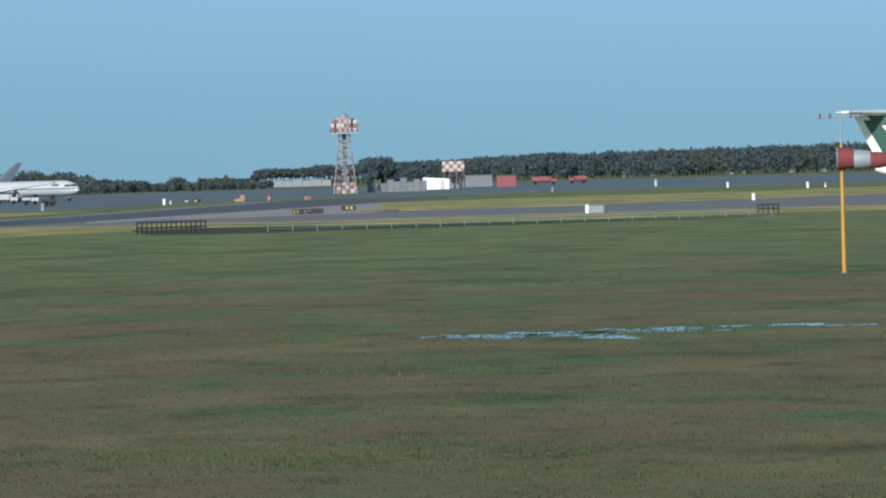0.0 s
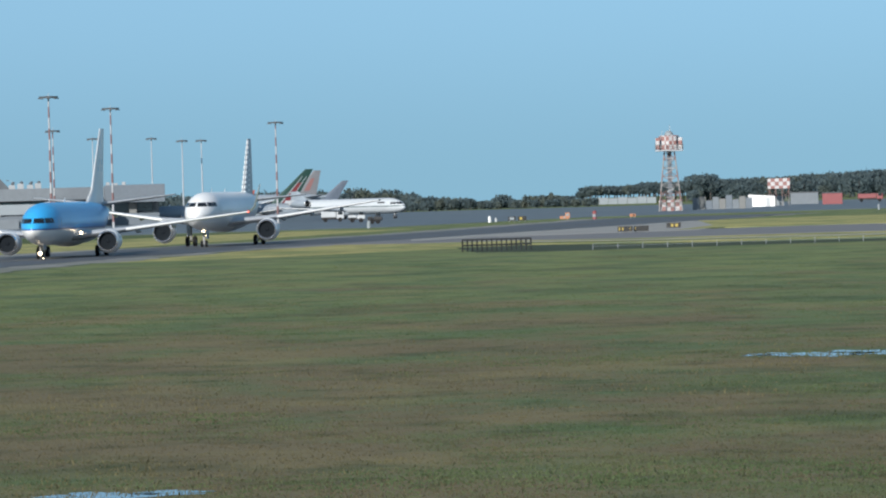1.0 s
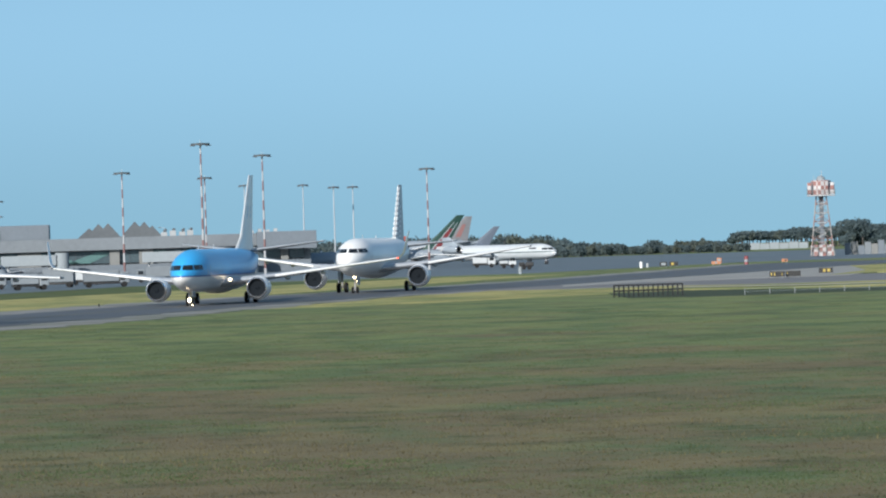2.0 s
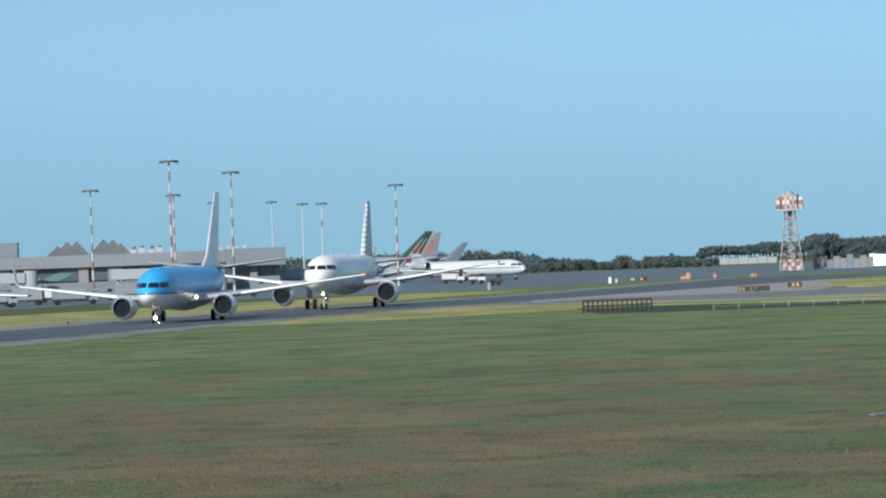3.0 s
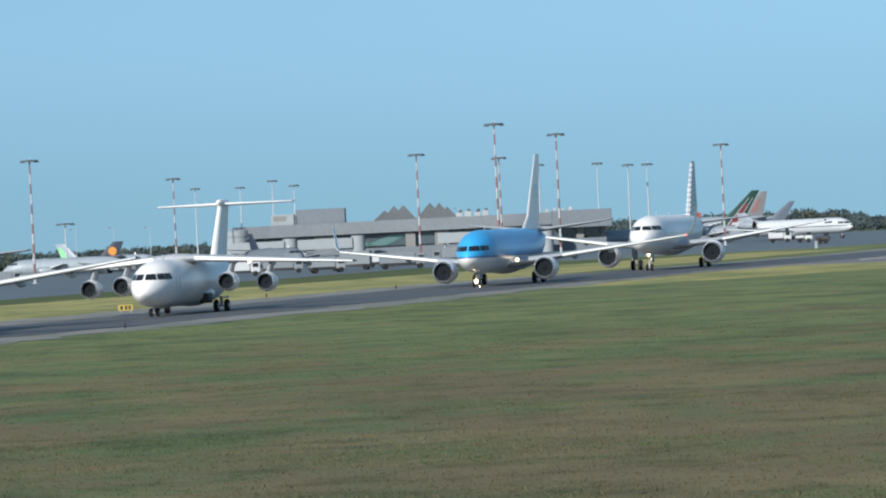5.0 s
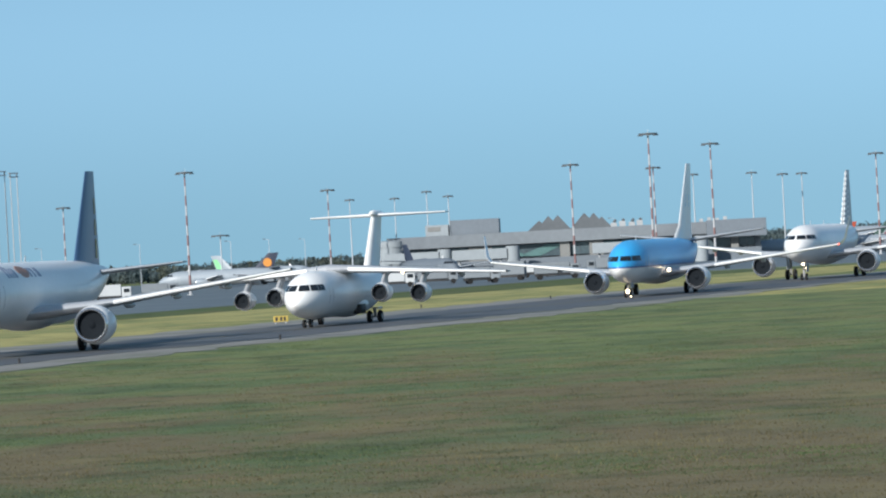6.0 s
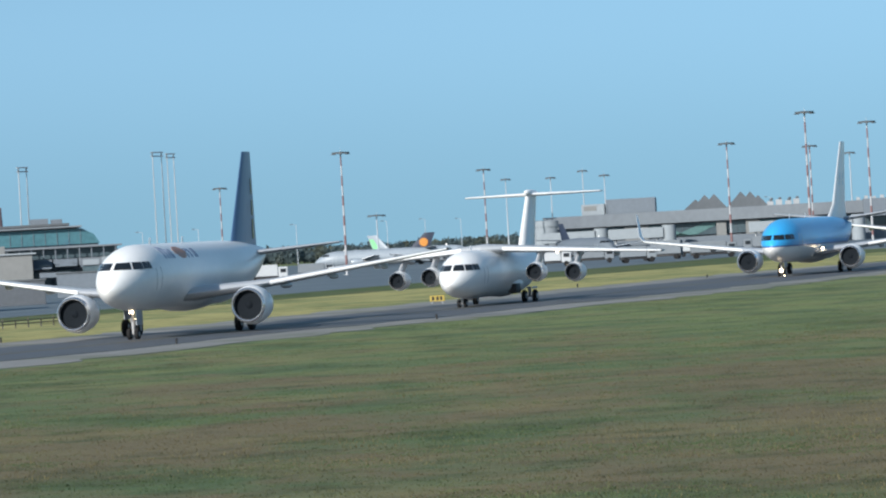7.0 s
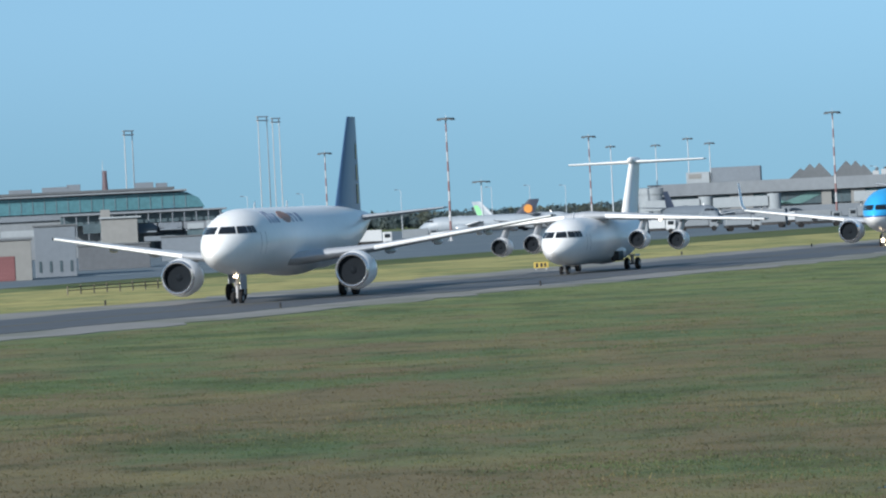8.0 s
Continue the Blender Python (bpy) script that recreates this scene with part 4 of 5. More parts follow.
def glass_terminal():
    ref, d = 4.4, 800
    t = thing("glass_terminal", facing(ref, d), "terminal with teal glazed upper storey under long flat roofs", "building")
    X = lambda b: bearing_x(b, d, ref)
    l = X(7.5)
    r = X(3.0)
    block("wall", (l, 4, 0), (X(2.75), 60, 6.8), PRECAST, t)
    block("spandrel", (l, 3.4, 6.81), (X(3.0), 55, 7.98), GREY_WALL, t)
    # glazed storey with a slanting end
    part("glazed_storey", loft([[(l, 3, 8.0), (X(2.98), 3, 8.0), (X(3.05), 3, 9.6), (X(3.2), 3, 10.7), (l, 3, 10.9)], [(l, 50, 8.0), (X(2.98), 50, 8.0), (X(3.05), 50, 9.6), (X(3.2), 50, 10.7), (l, 50, 10.9)]]), TEAL_GLASS, t, "teal glazed upper storey", smooth=False)
    block("upper_roof", (l, 1.5, 10.95), (X(3.2), 52, 11.25), PRECAST, t, "thin pale roof edge")
    block("roof_top", (l, 5, 11.36), (X(3.35), 50, 11.8), ROOF, t)
    block("lower_roof", (X(4.8), -3, 7.35), (X(2.72), 52, 7.65), PRECAST, t, "thin pale canopy edge")
    block("clerestory", (X(4.8), -1, 5.6), (X(2.78), 3.9, 7.3), DARK_GLASS, t)
    for i in range(30):
        x = l + (X(3.22) - l) * i / 29
        block("mullion", (x - 0.04, 2.86, 8.0), (x + 0.04, 2.99, 10.9), GREY_WALL, t, bevel=0)
    for i in range(14):
        x = X(4.75) + (X(2.8) - X(4.75)) * i / 13
        part("canopy_post", rod((x, -2.6, 0), (x, -2.6, 7.34), 0.12, n=8), GREY_WALL, t)
    for b, w, h in ((4.85, 2.4, 0.9), (4.62, 1.2, 1.2), (3.72, 1.6, 1.0), (3.5, 1.0, 0.8), (5.3, 2.0, 0.7)):
        block("roof_plant", (X(b) - w, 12, 11.81), (X(b) + w, 16, 11.81 + h), GREY_WALL, t)
    a = part("roof_antenna", rod((X(4.22), 10, 11.81), (X(4.22), 10, 15.0), 0.55, 0.35, 8), material("rust_red_paint", (0.1, 0.072, 0.085), 0.7), t, "rust red roof antenna")
    part("radar_scanner", box((X(4.25), 9.8, 14.0), (X(4.19), 10.2, 15.2), 0.1), a.data.materials[0], a, smooth=False)
    part("whip", rod((X(4.24), 10, 15), (X(4.24), 10, 17.0), 0.06, 0.03, 6), GALV, a)
    # broken front of lower wings, stairs and awnings
    block("pier_building", (X(4.3), -14, 0), (X(3.85), -4, 6.6), BEIGE, t, "beige pier wing")
    block("pier_top", (X(4.3), -13, 6.61), (X(4.18), -8, 8.2), BEIGE, t)
    block("pier_roof", (X(4.32), -14.5, 6.61), (X(3.8), -3.5, 6.9), PALE_WALL, t)
    g = random.Random(5)
    for i in range(22):
        x, w, z0 = g.uniform(X(5.9), X(2.8)), g.uniform(0.8, 3.2), g.choice((0, 0, 2.4, 4.2))
        y = -4.5 - 0.4 * i
        block("annex", (x - w, y - 0.35, z0), (x + w, y, z0 + g.uniform(0.8, 2.6)), (GREY_WALL, PRECAST, BEIGE, DARK_GLASS, PALE_WALL)[i % 5], t)
    for i in range(4):
        x = X(3.75) + 4.4 * i
        block("awning", (x - 1.9, -12, 3.9 + 0.3 * (i % 2)), (x + 1.9, -5, 4.2 + 0.3 * (i % 2)), GREY_WALL, t)
        block("bay_opening", (x - 1.7, -4.6, 0), (x + 1.7, -3.9, 3.6), DARK_GLASS, t)
        block("bay_wall", (x - 2.1, -5.2, 4.25 + 0.3 * (i % 2)), (x + 2.1, -3.2, 5.5), GREY_WALL if i % 2 else PRECAST, t)
    return t


glass_terminal()


def shed(bearing0, bearing1, dist, h, depth, wall, label, door=None, windows=True):
    ref = (bearing0 + bearing1) / 2
    s = thing("shed", facing(ref, dist), label, "building")
    a, b = bearing_x(bearing0, dist, ref), bearing_x(bearing1, dist, ref)
    block("wall", (a, 0, 0), (b, depth, h), wall, s)
    block("roof", (a - 0.15, -0.15, h + 0.01), (b + 0.15, depth + 0.15, h + 0.22), ROOF, s)
    if door:
        block("roller_door", (a + 0.15 * (b - a), -0.05, 0), (a + 0.85 * (b - a), -0.01, h * 0.62), door, s)
        for i in range(6):
            z = h * 0.62 * (i + 0.5) / 6
            block("door_rib", (a + 0.16 * (b - a), -0.09, z - 0.04), (a + 0.84 * (b - a), -0.055, z + 0.04), door, s, bevel=0)
    elif windows:
        n = max(2, int((b - a) / 1.1))
        for i in range(n):
            x = a + (b - a) * (i + 0.5) / n
            block("window", (x - 0.14, -0.06, h * 0.1), (x + 0.14, -0.01, h * 0.32), DARK_GLASS, s)
    return s


shed(6.6, 5.18, 480, 4.2, 10, BEIGE, "beige shed with wide red roller door", RED_DOOR)
shed(5.14, 4.62, 500, 5.5, 14, GREY_WALL, "grey clad box building with small low windows")
shed(4.6, 3.7, 560, 2.9, 8, DARK_WALL, "low dark grey service building on the apron", windows=False)
shed(3.55, 2.9, 640, 3.3, 8, GREY_WALL, "low concrete service building on the apron", windows=False)


# ---- apron vehicles ----
def truck(bearing, dist, length, h, body, label, turn=0.0):
    t = thing("service_truck", facing(bearing, dist) @ pose(0, 0, 0, 0, 0, turn), label, "truck", "apron vehicles")
    block("cargo_box", (-length / 2, -1.1, 0.9), (length / 2 - 1.6, 1.1, h), body, t, bevel=0.08)
    cab = block("cab", (length / 2 - 1.5, -1.05, 0.6), (length / 2, 1.05, min(h, 2.3)), body, t, bevel=0.15)
    part("windscreen", box((length / 2 - 0.02, -0.9, 1.45), (length / 2 + 0.03, 0.9, 2.05), 0.01), GLASS, cab)
    for s in (-1, 1):
        part("side_window", box((length / 2 - 1.2, s * 1.06 - 0.02, 1.4), (length / 2 - 0.3, s * 1.06 + 0.02, 2.0), 0.01), GLASS, cab)
        for x in (-length / 2 + 0.8, length / 2 - 0.8):
            part("wheel", loft(revolve([(-0.14, 0.15), (-0.14, 0.42), (0.14, 0.42), (0.14, 0.15)], (x, s * 0.95, 0.42), 14, "y")), RUBBER, t)
    part("chassis", box((-length / 2, -0.8, 0.5), (length / 2 - 0.2, 0.8, 0.88), 0.03), DARK, t)
    return t


# The white vans are given a low bluish grey.
VAN_WHITE = material("greyed_white_van_paint", (0.2, 0.225, 0.25), 0.5, vary=0.1, size=2)
for b, d, ln, h, mt, turn, name in (
        (-3.75, 690, 5.5, 2.5, VAN_WHITE, 10, "white box van parked on the apron"), (-4.05, 720, 6.5, 3.0, PRECAST, 170, "pale catering truck parked on the apron"), (-4.45, 760, 5.0, 2.3, GREY_PAINT, 0, "grey van parked on the apron"),
        (-4.7, 700, 7.0, 2.6, PRECAST, 5, "white service truck parked on the apron"), (-5.3, 780, 6.0, 2.7, PRECAST, 180, "pale box truck parked on the apron"), (-2.3, 640, 6.0, 2.4, VAN_WHITE, 175, "white van parked beside the terminal"),
        (-2.7, 700, 5.2, 2.2, GREY_PAINT, 0, "grey van parked beside the terminal"), (-3.2, 720, 6.4, 2.6, PRECAST, 0, "white box truck parked beside the terminal"), (-1.9, 760, 6.0, 2.5, PRECAST, 12, "pale van parked on the apron"),
        (0.9, 720, 6.2, 2.7, GREY_PAINT, 0, "grey service truck parked on the apron"), (1.35, 700, 5.0, 2.3, VAN_WHITE, 180, "white van parked on the apron"), (0.3, 760, 6.0, 2.4, PRECAST, 0, "pale truck parked on the apron"), (2.2, 680, 6.0, 2.4, GREY_PAINT, 0, "grey box truck on the apron"),
        (-9.98, 800, 2.6, 1.3, DARK, 0, "small dark tug beside the taxiway"), (-9.75, 860, 3.2, 1.4, GREY_PAINT, 0, "small grey car beside the taxiway"), (-9.45, 900, 4.5, 2.0, GREY_PAINT, 0, "grey van beside the parked jets"),
        (-16.2, 1100, 6.0, 2.0, RED, 0, "red fire truck far across the field"), (-16.62, 1120, 4.5, 1.9, RED, 180, "red truck far across the field")):
    truck(b, d, ln, h, mt, name, turn)

# ---- radar tower ----
CHECK = bpy.data.materials.new("red_white_check_paint")
CHECK.use_nodes = True
cn, cl = CHECK.node_tree.nodes, CHECK.node_tree.links
ck, cc = cn.new("ShaderNodeTexChecker"), cn.new("ShaderNodeTexCoord")
ck.inputs["Color1"].default_value, ck.inputs["Color2"].default_value, ck.inputs["Scale"].default_value = (0.45, 0.44, 0.45, 1), (0.25, 0.12, 0.11, 1), 1.1
cl.new(cc.outputs["Object"], ck.inputs["Vector"])
cl.new(ck.outputs["Color"], cn["Principled BSDF"].inputs["Base Color"])
cn["Principled BSDF"].inputs["Roughness"].default_value = 0.6
RUST_BAND = banded("rust_white_band_paint", [(0.2, 0.195, 0.195), (0.18, 0.11, 0.1)], "Z", 4.2)


def lattice_tower():
    t = thing("radar_tower", facing(-13.7, 947), "red and white lattice tower with checkered cabin on top", "tower")
    h, wb, wt = 12.6, 2.4, 1.0
    corner = lambda i, z: Vector(((1 if i in (0, 3) else -1) * (wb + (wt - wb) * z / h), (1 if i < 2 else -1) * (wb + (wt - wb) * z / h), z))
    for i in range(4):
        part("leg", rod(corner(i, 0), corner(i, h), 0.14, n=6), RUST_BAND, t)
    for k in range(7):
        z0, z1 = h * k / 7, h * (k + 1) / 7
        for i in range(4):
            j = (i + 1) % 4
            br = rod(corner(i, z0), corner(j, z1), 0.06, n=5)
            add_rod(br, corner(j, z0), corner(i, z1), 0.06, n=5)
            add_rod(br, corner(i, z1), corner(j, z1), 0.07, n=5)
            part("brace", br, RUST_BAND, t)
    st = part("stair", box((-0.7, -0.7, 0), (0.7, 0.7, 0.3), 0.05), RUST_BAND, t)
    for k in range(12):
        z = 0.8 + k
        part("stair_flight", loft([[(-0.8, -0.5, z), (0.8, -0.5, z + 0.8), (0.8, 0.5, z + 0.8), (-0.8, 0.5, z)], [(-0.8, -0.5, z + 0.15), (0.8, -0.5, z + 0.95), (0.8, 0.5, z + 0.95), (-0.8, 0.5, z + 0.15)]]) if k % 2 else box((-0.9, -0.6, z), (0.9, 0.6, z + 0.18)), GALV, st, smooth=False)
    block("stair_core", (-0.45, -0.45, 0.3), (0.45, 0.45, 12.39), GREY_WALL, t)
    for x in (-1.7, 0, 1.7):
        block("base_cabinet", (x - 0.75, -1.6, 0), (x + 0.75, 1.6, 2.3), CHECK, t, "red and white checkered base cabinet")
    block("platform", (-2.9, -2.9, 12.4), (2.9, 2.9, 12.65), GALV, t)
    for i in range(4):
        a, b = Vector((2.85, 2.85, 0)), Vector((-2.85, 2.85, 0))
        q = Matrix.Rotation(i * math.pi / 2, 3, "Z")
        for z in (13.2, 13.75):
            part("rail", rod(q @ a + Vector((0, 0, z)), q @ b + Vector((0, 0, z)), 0.05, n=6), RUST_BAND, t)
        for k in range(6):
            c = (q @ a).lerp(q @ b, k / 5)
            part("rail_post", rod(c + Vector((0, 0, 12.65)), c + Vector((0, 0, 13.75)), 0.05, n=6), RUST_BAND, t)
    cab = part("cabin", loft(revolve([(12.66, 2.1), (15.5, 2.1), (15.7, 1.8)], (0, 0, 0), 8, "z")), CHECK, t, "red and white checkered cabin", smooth=False)
    for x, y in ((-2.4, -2.2), (2.3, -2.3), (-2.3, 2.2), (2.4, 2.2)):
        block("antenna_panel", (x - 0.4, y - 0.25, 12.8), (x + 0.4, y + 0.25, 15.2), CHECK, t)
    part("radome", loft(revolve([(15.7, 0.9), (16.2, 0.85), (16.6, 0.4), (16.7, 0.05)], (0, 0, 0), 14, "z")), PALE_WALL, cab)
    part("whip", rod((0.2, 0, 16.6), (0.2, 0, 17.9), 0.07, 0.03, 6), GALV, cab)
    part("whip", rod((-1.4, 0, 15.6), (-1.4, 0, 16.7), 0.05, 0.03, 6), GALV, cab)
    return t


lattice_tower()
h = thing("checkered_cabin", facing(-15.06, 1030), "red and white checkered cabin raised on a steel trestle", "cabin")
block("cabin", (-2.5, -1.5, 3.9), (2.5, 1.5, 6.2), CHECK, h, bevel=0.05)
for x in (-2.2, -0.7, 0.7, 2.2):
    for y in (-1.3, 1.3):
        part("leg", rod((x, y, 0), (x, y, 3.9), 0.1, n=6), RUST_BAND, h)
for x in (-2.2, 0.7):
    br = rod((x, -1.3, 0.2), (x + 1.5, -1.3, 3.8), 0.06, n=5)
    add_rod(br, (x + 1.5, -1.3, 0.2), (x, -1.3, 3.8), 0.06, n=5)
    part("brace", br, RUST_BAND, h)
part("ladder", box((2.6, -0.3, 0), (2.7, 0.3, 4.2), 0.01), GALV, h)
h = thing("white_hut", facing(-14.86, 1020), "white hut with sloping roof beside the cabin", "hut")
part("wall", loft([[(-3.3, -2, 0), (2.6, -2, 0), (2.6, -2, 2.3), (-3.3, -2, 2.75)], [(-3.3, 2, 0), (2.6, 2, 0), (2.6, 2, 2.3), (-3.3, 2, 2.75)]]), WHITE, h, smooth=False)
block("door", (0.6, -2.05, 0), (1.5, -2.01, 2.0), GREY_PAINT, h)
block("roof", (-3.5, -2.2, 2.78), (-1.0, 2.2, 2.86), ROOF, h)
shed(-14.95, -15.12, 1035, 2.3, 3, PALE_WALL, "small pale cabin beside the checkered cabin")
shed(-15.6, -15.85, 1040, 2.5, 4, RED, "small red brick hut across the field", windows=False)
shed(-15.2, -15.55, 1080, 2.7, 4, PRECAST, "low grey concrete building across the field", windows=False)
w = thing("concrete_wall", facing(-14.35, 960), "low grey concrete yard wall with uneven top", "wall")
for i in range(9):
    block("wall_panel", (-6.3 + 1.4 * i, -0.15, 0), (-4.95 + 1.4 * i, 0.15, (2.5, 2.7, 1.9, 2.6, 2.2, 2.9, 2.0, 2.6, 2.3)[i]), (PRECAST, GREY_WALL, BEIGE)[(i * 5) % 3], w)


def house(bearing, dist, w, h):
    """A small house with a pitched roof and two windows."""
    s = thing("house", facing(bearing, dist), "pale house with pitched roof among the far trees", "house", "far houses")
    block("wall", (-w / 2, 0, 0), (w / 2, 5, h), PRECAST, s)
    part("roof", loft([[(-w / 2 - 0.2, y, h), (w / 2 + 0.2, y, h), (0, y, h + 0.9)] for y in (-0.2, 5.2)]), ROOF, s, smooth=False)
    for x in (-w / 4, w / 4):
        block("window", (x - 0.3, -0.06, h - 1.3), (x + 0.3, -0.01, h - 0.5), DARK_GLASS, s)


for b, w, h in ((-17.57, 1.3, 2.9), (-18.56, 2.2, 2.0), (-18.73, 1.5, 1.9), (-18.98, 1.9, 2.4), (-19.12, 1.4, 1.9), (-19.3, 1.7, 1.8), (-19.72, 2.0, 1.9), (-17.2, 1.0, 1.8)):
    house(b, 1462, w, h)
w = thing("concrete_wall", facing(-13.1, 1420), "pale boundary wall behind the row of pines", "wall")
for i in range(7):
    block("wall_panel", (-10.5 + 3.0 * i, -0.12, 0), (-7.6 + 3.0 * i, 0.12, 1.9 + 0.25 * (i % 2)), PALE_WALL, w)

# ---- signs, markers and small field equipment ----
SIGN_BLACK = material("black_sign_face", (0.015, 0.015, 0.016), 0.4, vary=0.1)
SIGN_YELLOW = material("yellow_sign_face", (0.36, 0.27, 0.06), 0.45, vary=0.1)


def board(bearing, dist, w, hgt, face, marks, label, mark_mat):
    s = thing("guidance_sign", facing(bearing, dist), label, "sign", "taxiway signs")
    block("panel", (-w / 2, -0.12, 0.18), (w / 2, 0.12, 0.18 + hgt), face, s, bevel=0.03)
    for x in (-w * 0.35, w * 0.35):
        part("leg", rod((x, 0, 0), (x, 0, 0.2), 0.05, n=8), GALV, s)
    for x0, x1 in marks:
        block("sign_bar", (x0 * w, -0.135, 0.18 + hgt * 0.2), (x1 * w, -0.121, 0.18 + hgt * 0.8), mark_mat, s, bevel=0)


board(-13.12, 514, 1.7, 0.6, SIGN_BLACK, [(-0.42, -0.34), (-0.2, -0.12), (0.3, 0.34)], "black taxiway sign with faint yellow marks", SIGN_YELLOW)
board(-13.32, 515, 1.7, 0.6, SIGN_BLACK, [(-0.4, -0.36)], "plain black taxiway sign board", SIGN_YELLOW)
board(-13.73, 545, 1.7, 0.6, SIGN_BLACK, [(-0.2, -0.02), (0.1, 0.3)], "black taxiway sign with yellow characters", SIGN_YELLOW)
board(-1.2, 368, 1.2, 0.5, SIGN_YELLOW, [(-0.36, -0.2), (-0.05, 0.1), (0.2, 0.34)], "yellow taxiway sign with black marks", SIGN_BLACK)
board(-11.7, 753, 1.2, 0.7, SIGN_BLACK, [(-0.3, 0.3)], "small dark sign by the far taxiway", PALE_WALL)
board(-11.83, 753, 1.4, 0.7, SIGN_BLACK, [(-0.3, 0.0)], "small dark sign by the far taxiway", SIGN_YELLOW)
board(-12.36, 760, 1.5, 0.5, ORANGE, [(-0.1, 0.1)], "orange and white barrier sign", PALE_WALL)
board(-12.4, 790, 0.8, 0.9, ORANGE, [(-0.3, 0.3)], "orange and white barrier sign", PALE_WALL)
board(-13.22, 770, 1.0, 0.5, ORANGE, [(0.0, 0.3)], "small orange sign by the far taxiway", SIGN_BLACK)


def marker(bearing, dist, r, hgt, mats, label):
    s = thing("marker_post", facing(bearing, dist), label, "marker", "field markers")
    for i, mt in enumerate(mats):
        part("band", rod((0, 0, hgt * i / len(mats)), (0, 0, hgt * (i + 1) / len(mats)), r, r, 10), mt, s)
    part("cap", loft(revolve([(hgt, r * 1.1), (hgt + r * 0.5, r * 0.6)], (0, 0, 0), 10, "z")), mats[-1], s)


for b, d, r, g, ms in ((-12.74, 755, 0.35, 1.3, (RED, PALE_WALL, RED)), (-11.42, 753, 0.25, 0.9, (WHITE,)), (-11.5, 760, 0.2, 0.6, (GREY_PAINT,)), (-18.82, 549, 0.22, 0.75, (WHITE,)), (-19.5, 738, 0.22, 0.9, (WHITE,)), (-19.72, 745, 0.15, 0.7, (WHITE, GREY_PAINT)),
                    (-18.5, 800, 0.2, 0.9, (WHITE,)), (-16.3, 800, 0.2, 0.9, (PALE_WALL,)), (-9.9, 700, 0.3, 1.0, (PALE_WALL,)), (-17.6, 900, 0.3, 1.2, (GREY_PAINT,))):
    marker(b, d, r, g, ms, "small %s marker post on the field" % ("red and white" if RED in ms else "white"))
for b, d in ((4.29, 302), (-1.18, 295), (-2.97, 424), (-4.6, 440), (2.1, 262)):
    marker(b, d, 0.07, 0.32, (DARK, SIGN_BLACK), "small dark edge light beside the taxiway")
e = thing("equipment_cabinet", facing(-16.82, 452), "white and grey field equipment cabinet on a plinth", "cabinet")
block("body", (-0.55, -0.4, 0.08), (0.95, 0.4, 0.85), PALE_WALL, e)
block("door", (-0.9, -0.45, 0.08), (-0.56, 0.4, 0.95), WHITE, e, "white cabinet end")
block("plinth", (-1.0, -0.5, 0), (1.05, 0.5, 0.075), CONCRETE, e)


def railing(bearing, dist, width, depth, hgt, n, label):
    s = thing("railing", facing(bearing, dist), label, "railing", "drain railings")
    dark = material("dark_railing_steel", (0.03, 0.032, 0.034), 0.85, vary=0.2)
    for y in (0, depth):
        for i in range(n):
            x = -width / 2 + width * i / (n - 1)
            part("post", rod((x, y, 0), (x, y, hgt), 0.055, n=6), dark, s)
        for z in (0.55, 1.0):
            part("rail", rod((-width / 2, y, hgt * z - 0.04), (width / 2, y, hgt * z - 0.04), 0.05, n=6), dark, s)
    for x in (-width / 2, width / 2):
        part("end_rail", rod((x, 0, hgt - 0.04), (x, depth, hgt - 0.04), 0.05, n=6), dark, s)


railing(-11.5, 391, 5.9, 4.0, 1.05, 15, "dark steel railing round a drain culvert")
railing(-19.0, 418, 1.9, 2.0, 0.85, 5, "small dark steel railing round a drain")
WOOD = material("weathered_wood", (0.13, 0.12, 0.1), 0.85, vary=0.2)
f = thing("field_fence", Matrix(), "low wooden post and rail fence along the verge", "fence")
for i in range(9):
    x, y = -29.6 + 0.9 * i, 356 + 1.75 * i
    part("post", rod((x, y, 0), (x, y, 0.72 + 0.08 * (i % 2)), 0.06, n=6), WOOD, f)
for z in (0.36, 0.62):
    part("rail", rod((-29.6, 356, z), (-22.4, 370, z), 0.04, n=6), WOOD, f)

# drain along the crossing taxiway
DITCH = material("dark_ditch_growth", (0.055, 0.07, 0.045), 0.9, vary=0.3, size=1.5)
a, b = Vector((84, 373, 0)), Vector((130, 377, 0))
sheet("drain", [(75, 377), (79, 370), (88, 371), (100, 372), (113, 373), (129, 376), (129, 380), (117, 385), (106, 390), (95, 401), (88, 417), (80, 412)], 0.026, DITCH, "dark overgrown drain along the taxiway", "drain")
f = thing("wire_fence", Matrix(), "low wire fence of thin posts along the drain", "fence")
for i in range(22):
    p = a.lerp(b, i / 21)
    part("post", rod((p.x, p.y - 0.5, 0), (p.x, p.y - 0.5, 0.5), 0.025, n=5), GALV, f)
for z in (0.3, 0.55):
    part("wire", rod((a.x, a.y - 0.5, z), (b.x, b.y - 0.5, z), 0.012, n=4), GALV, f)

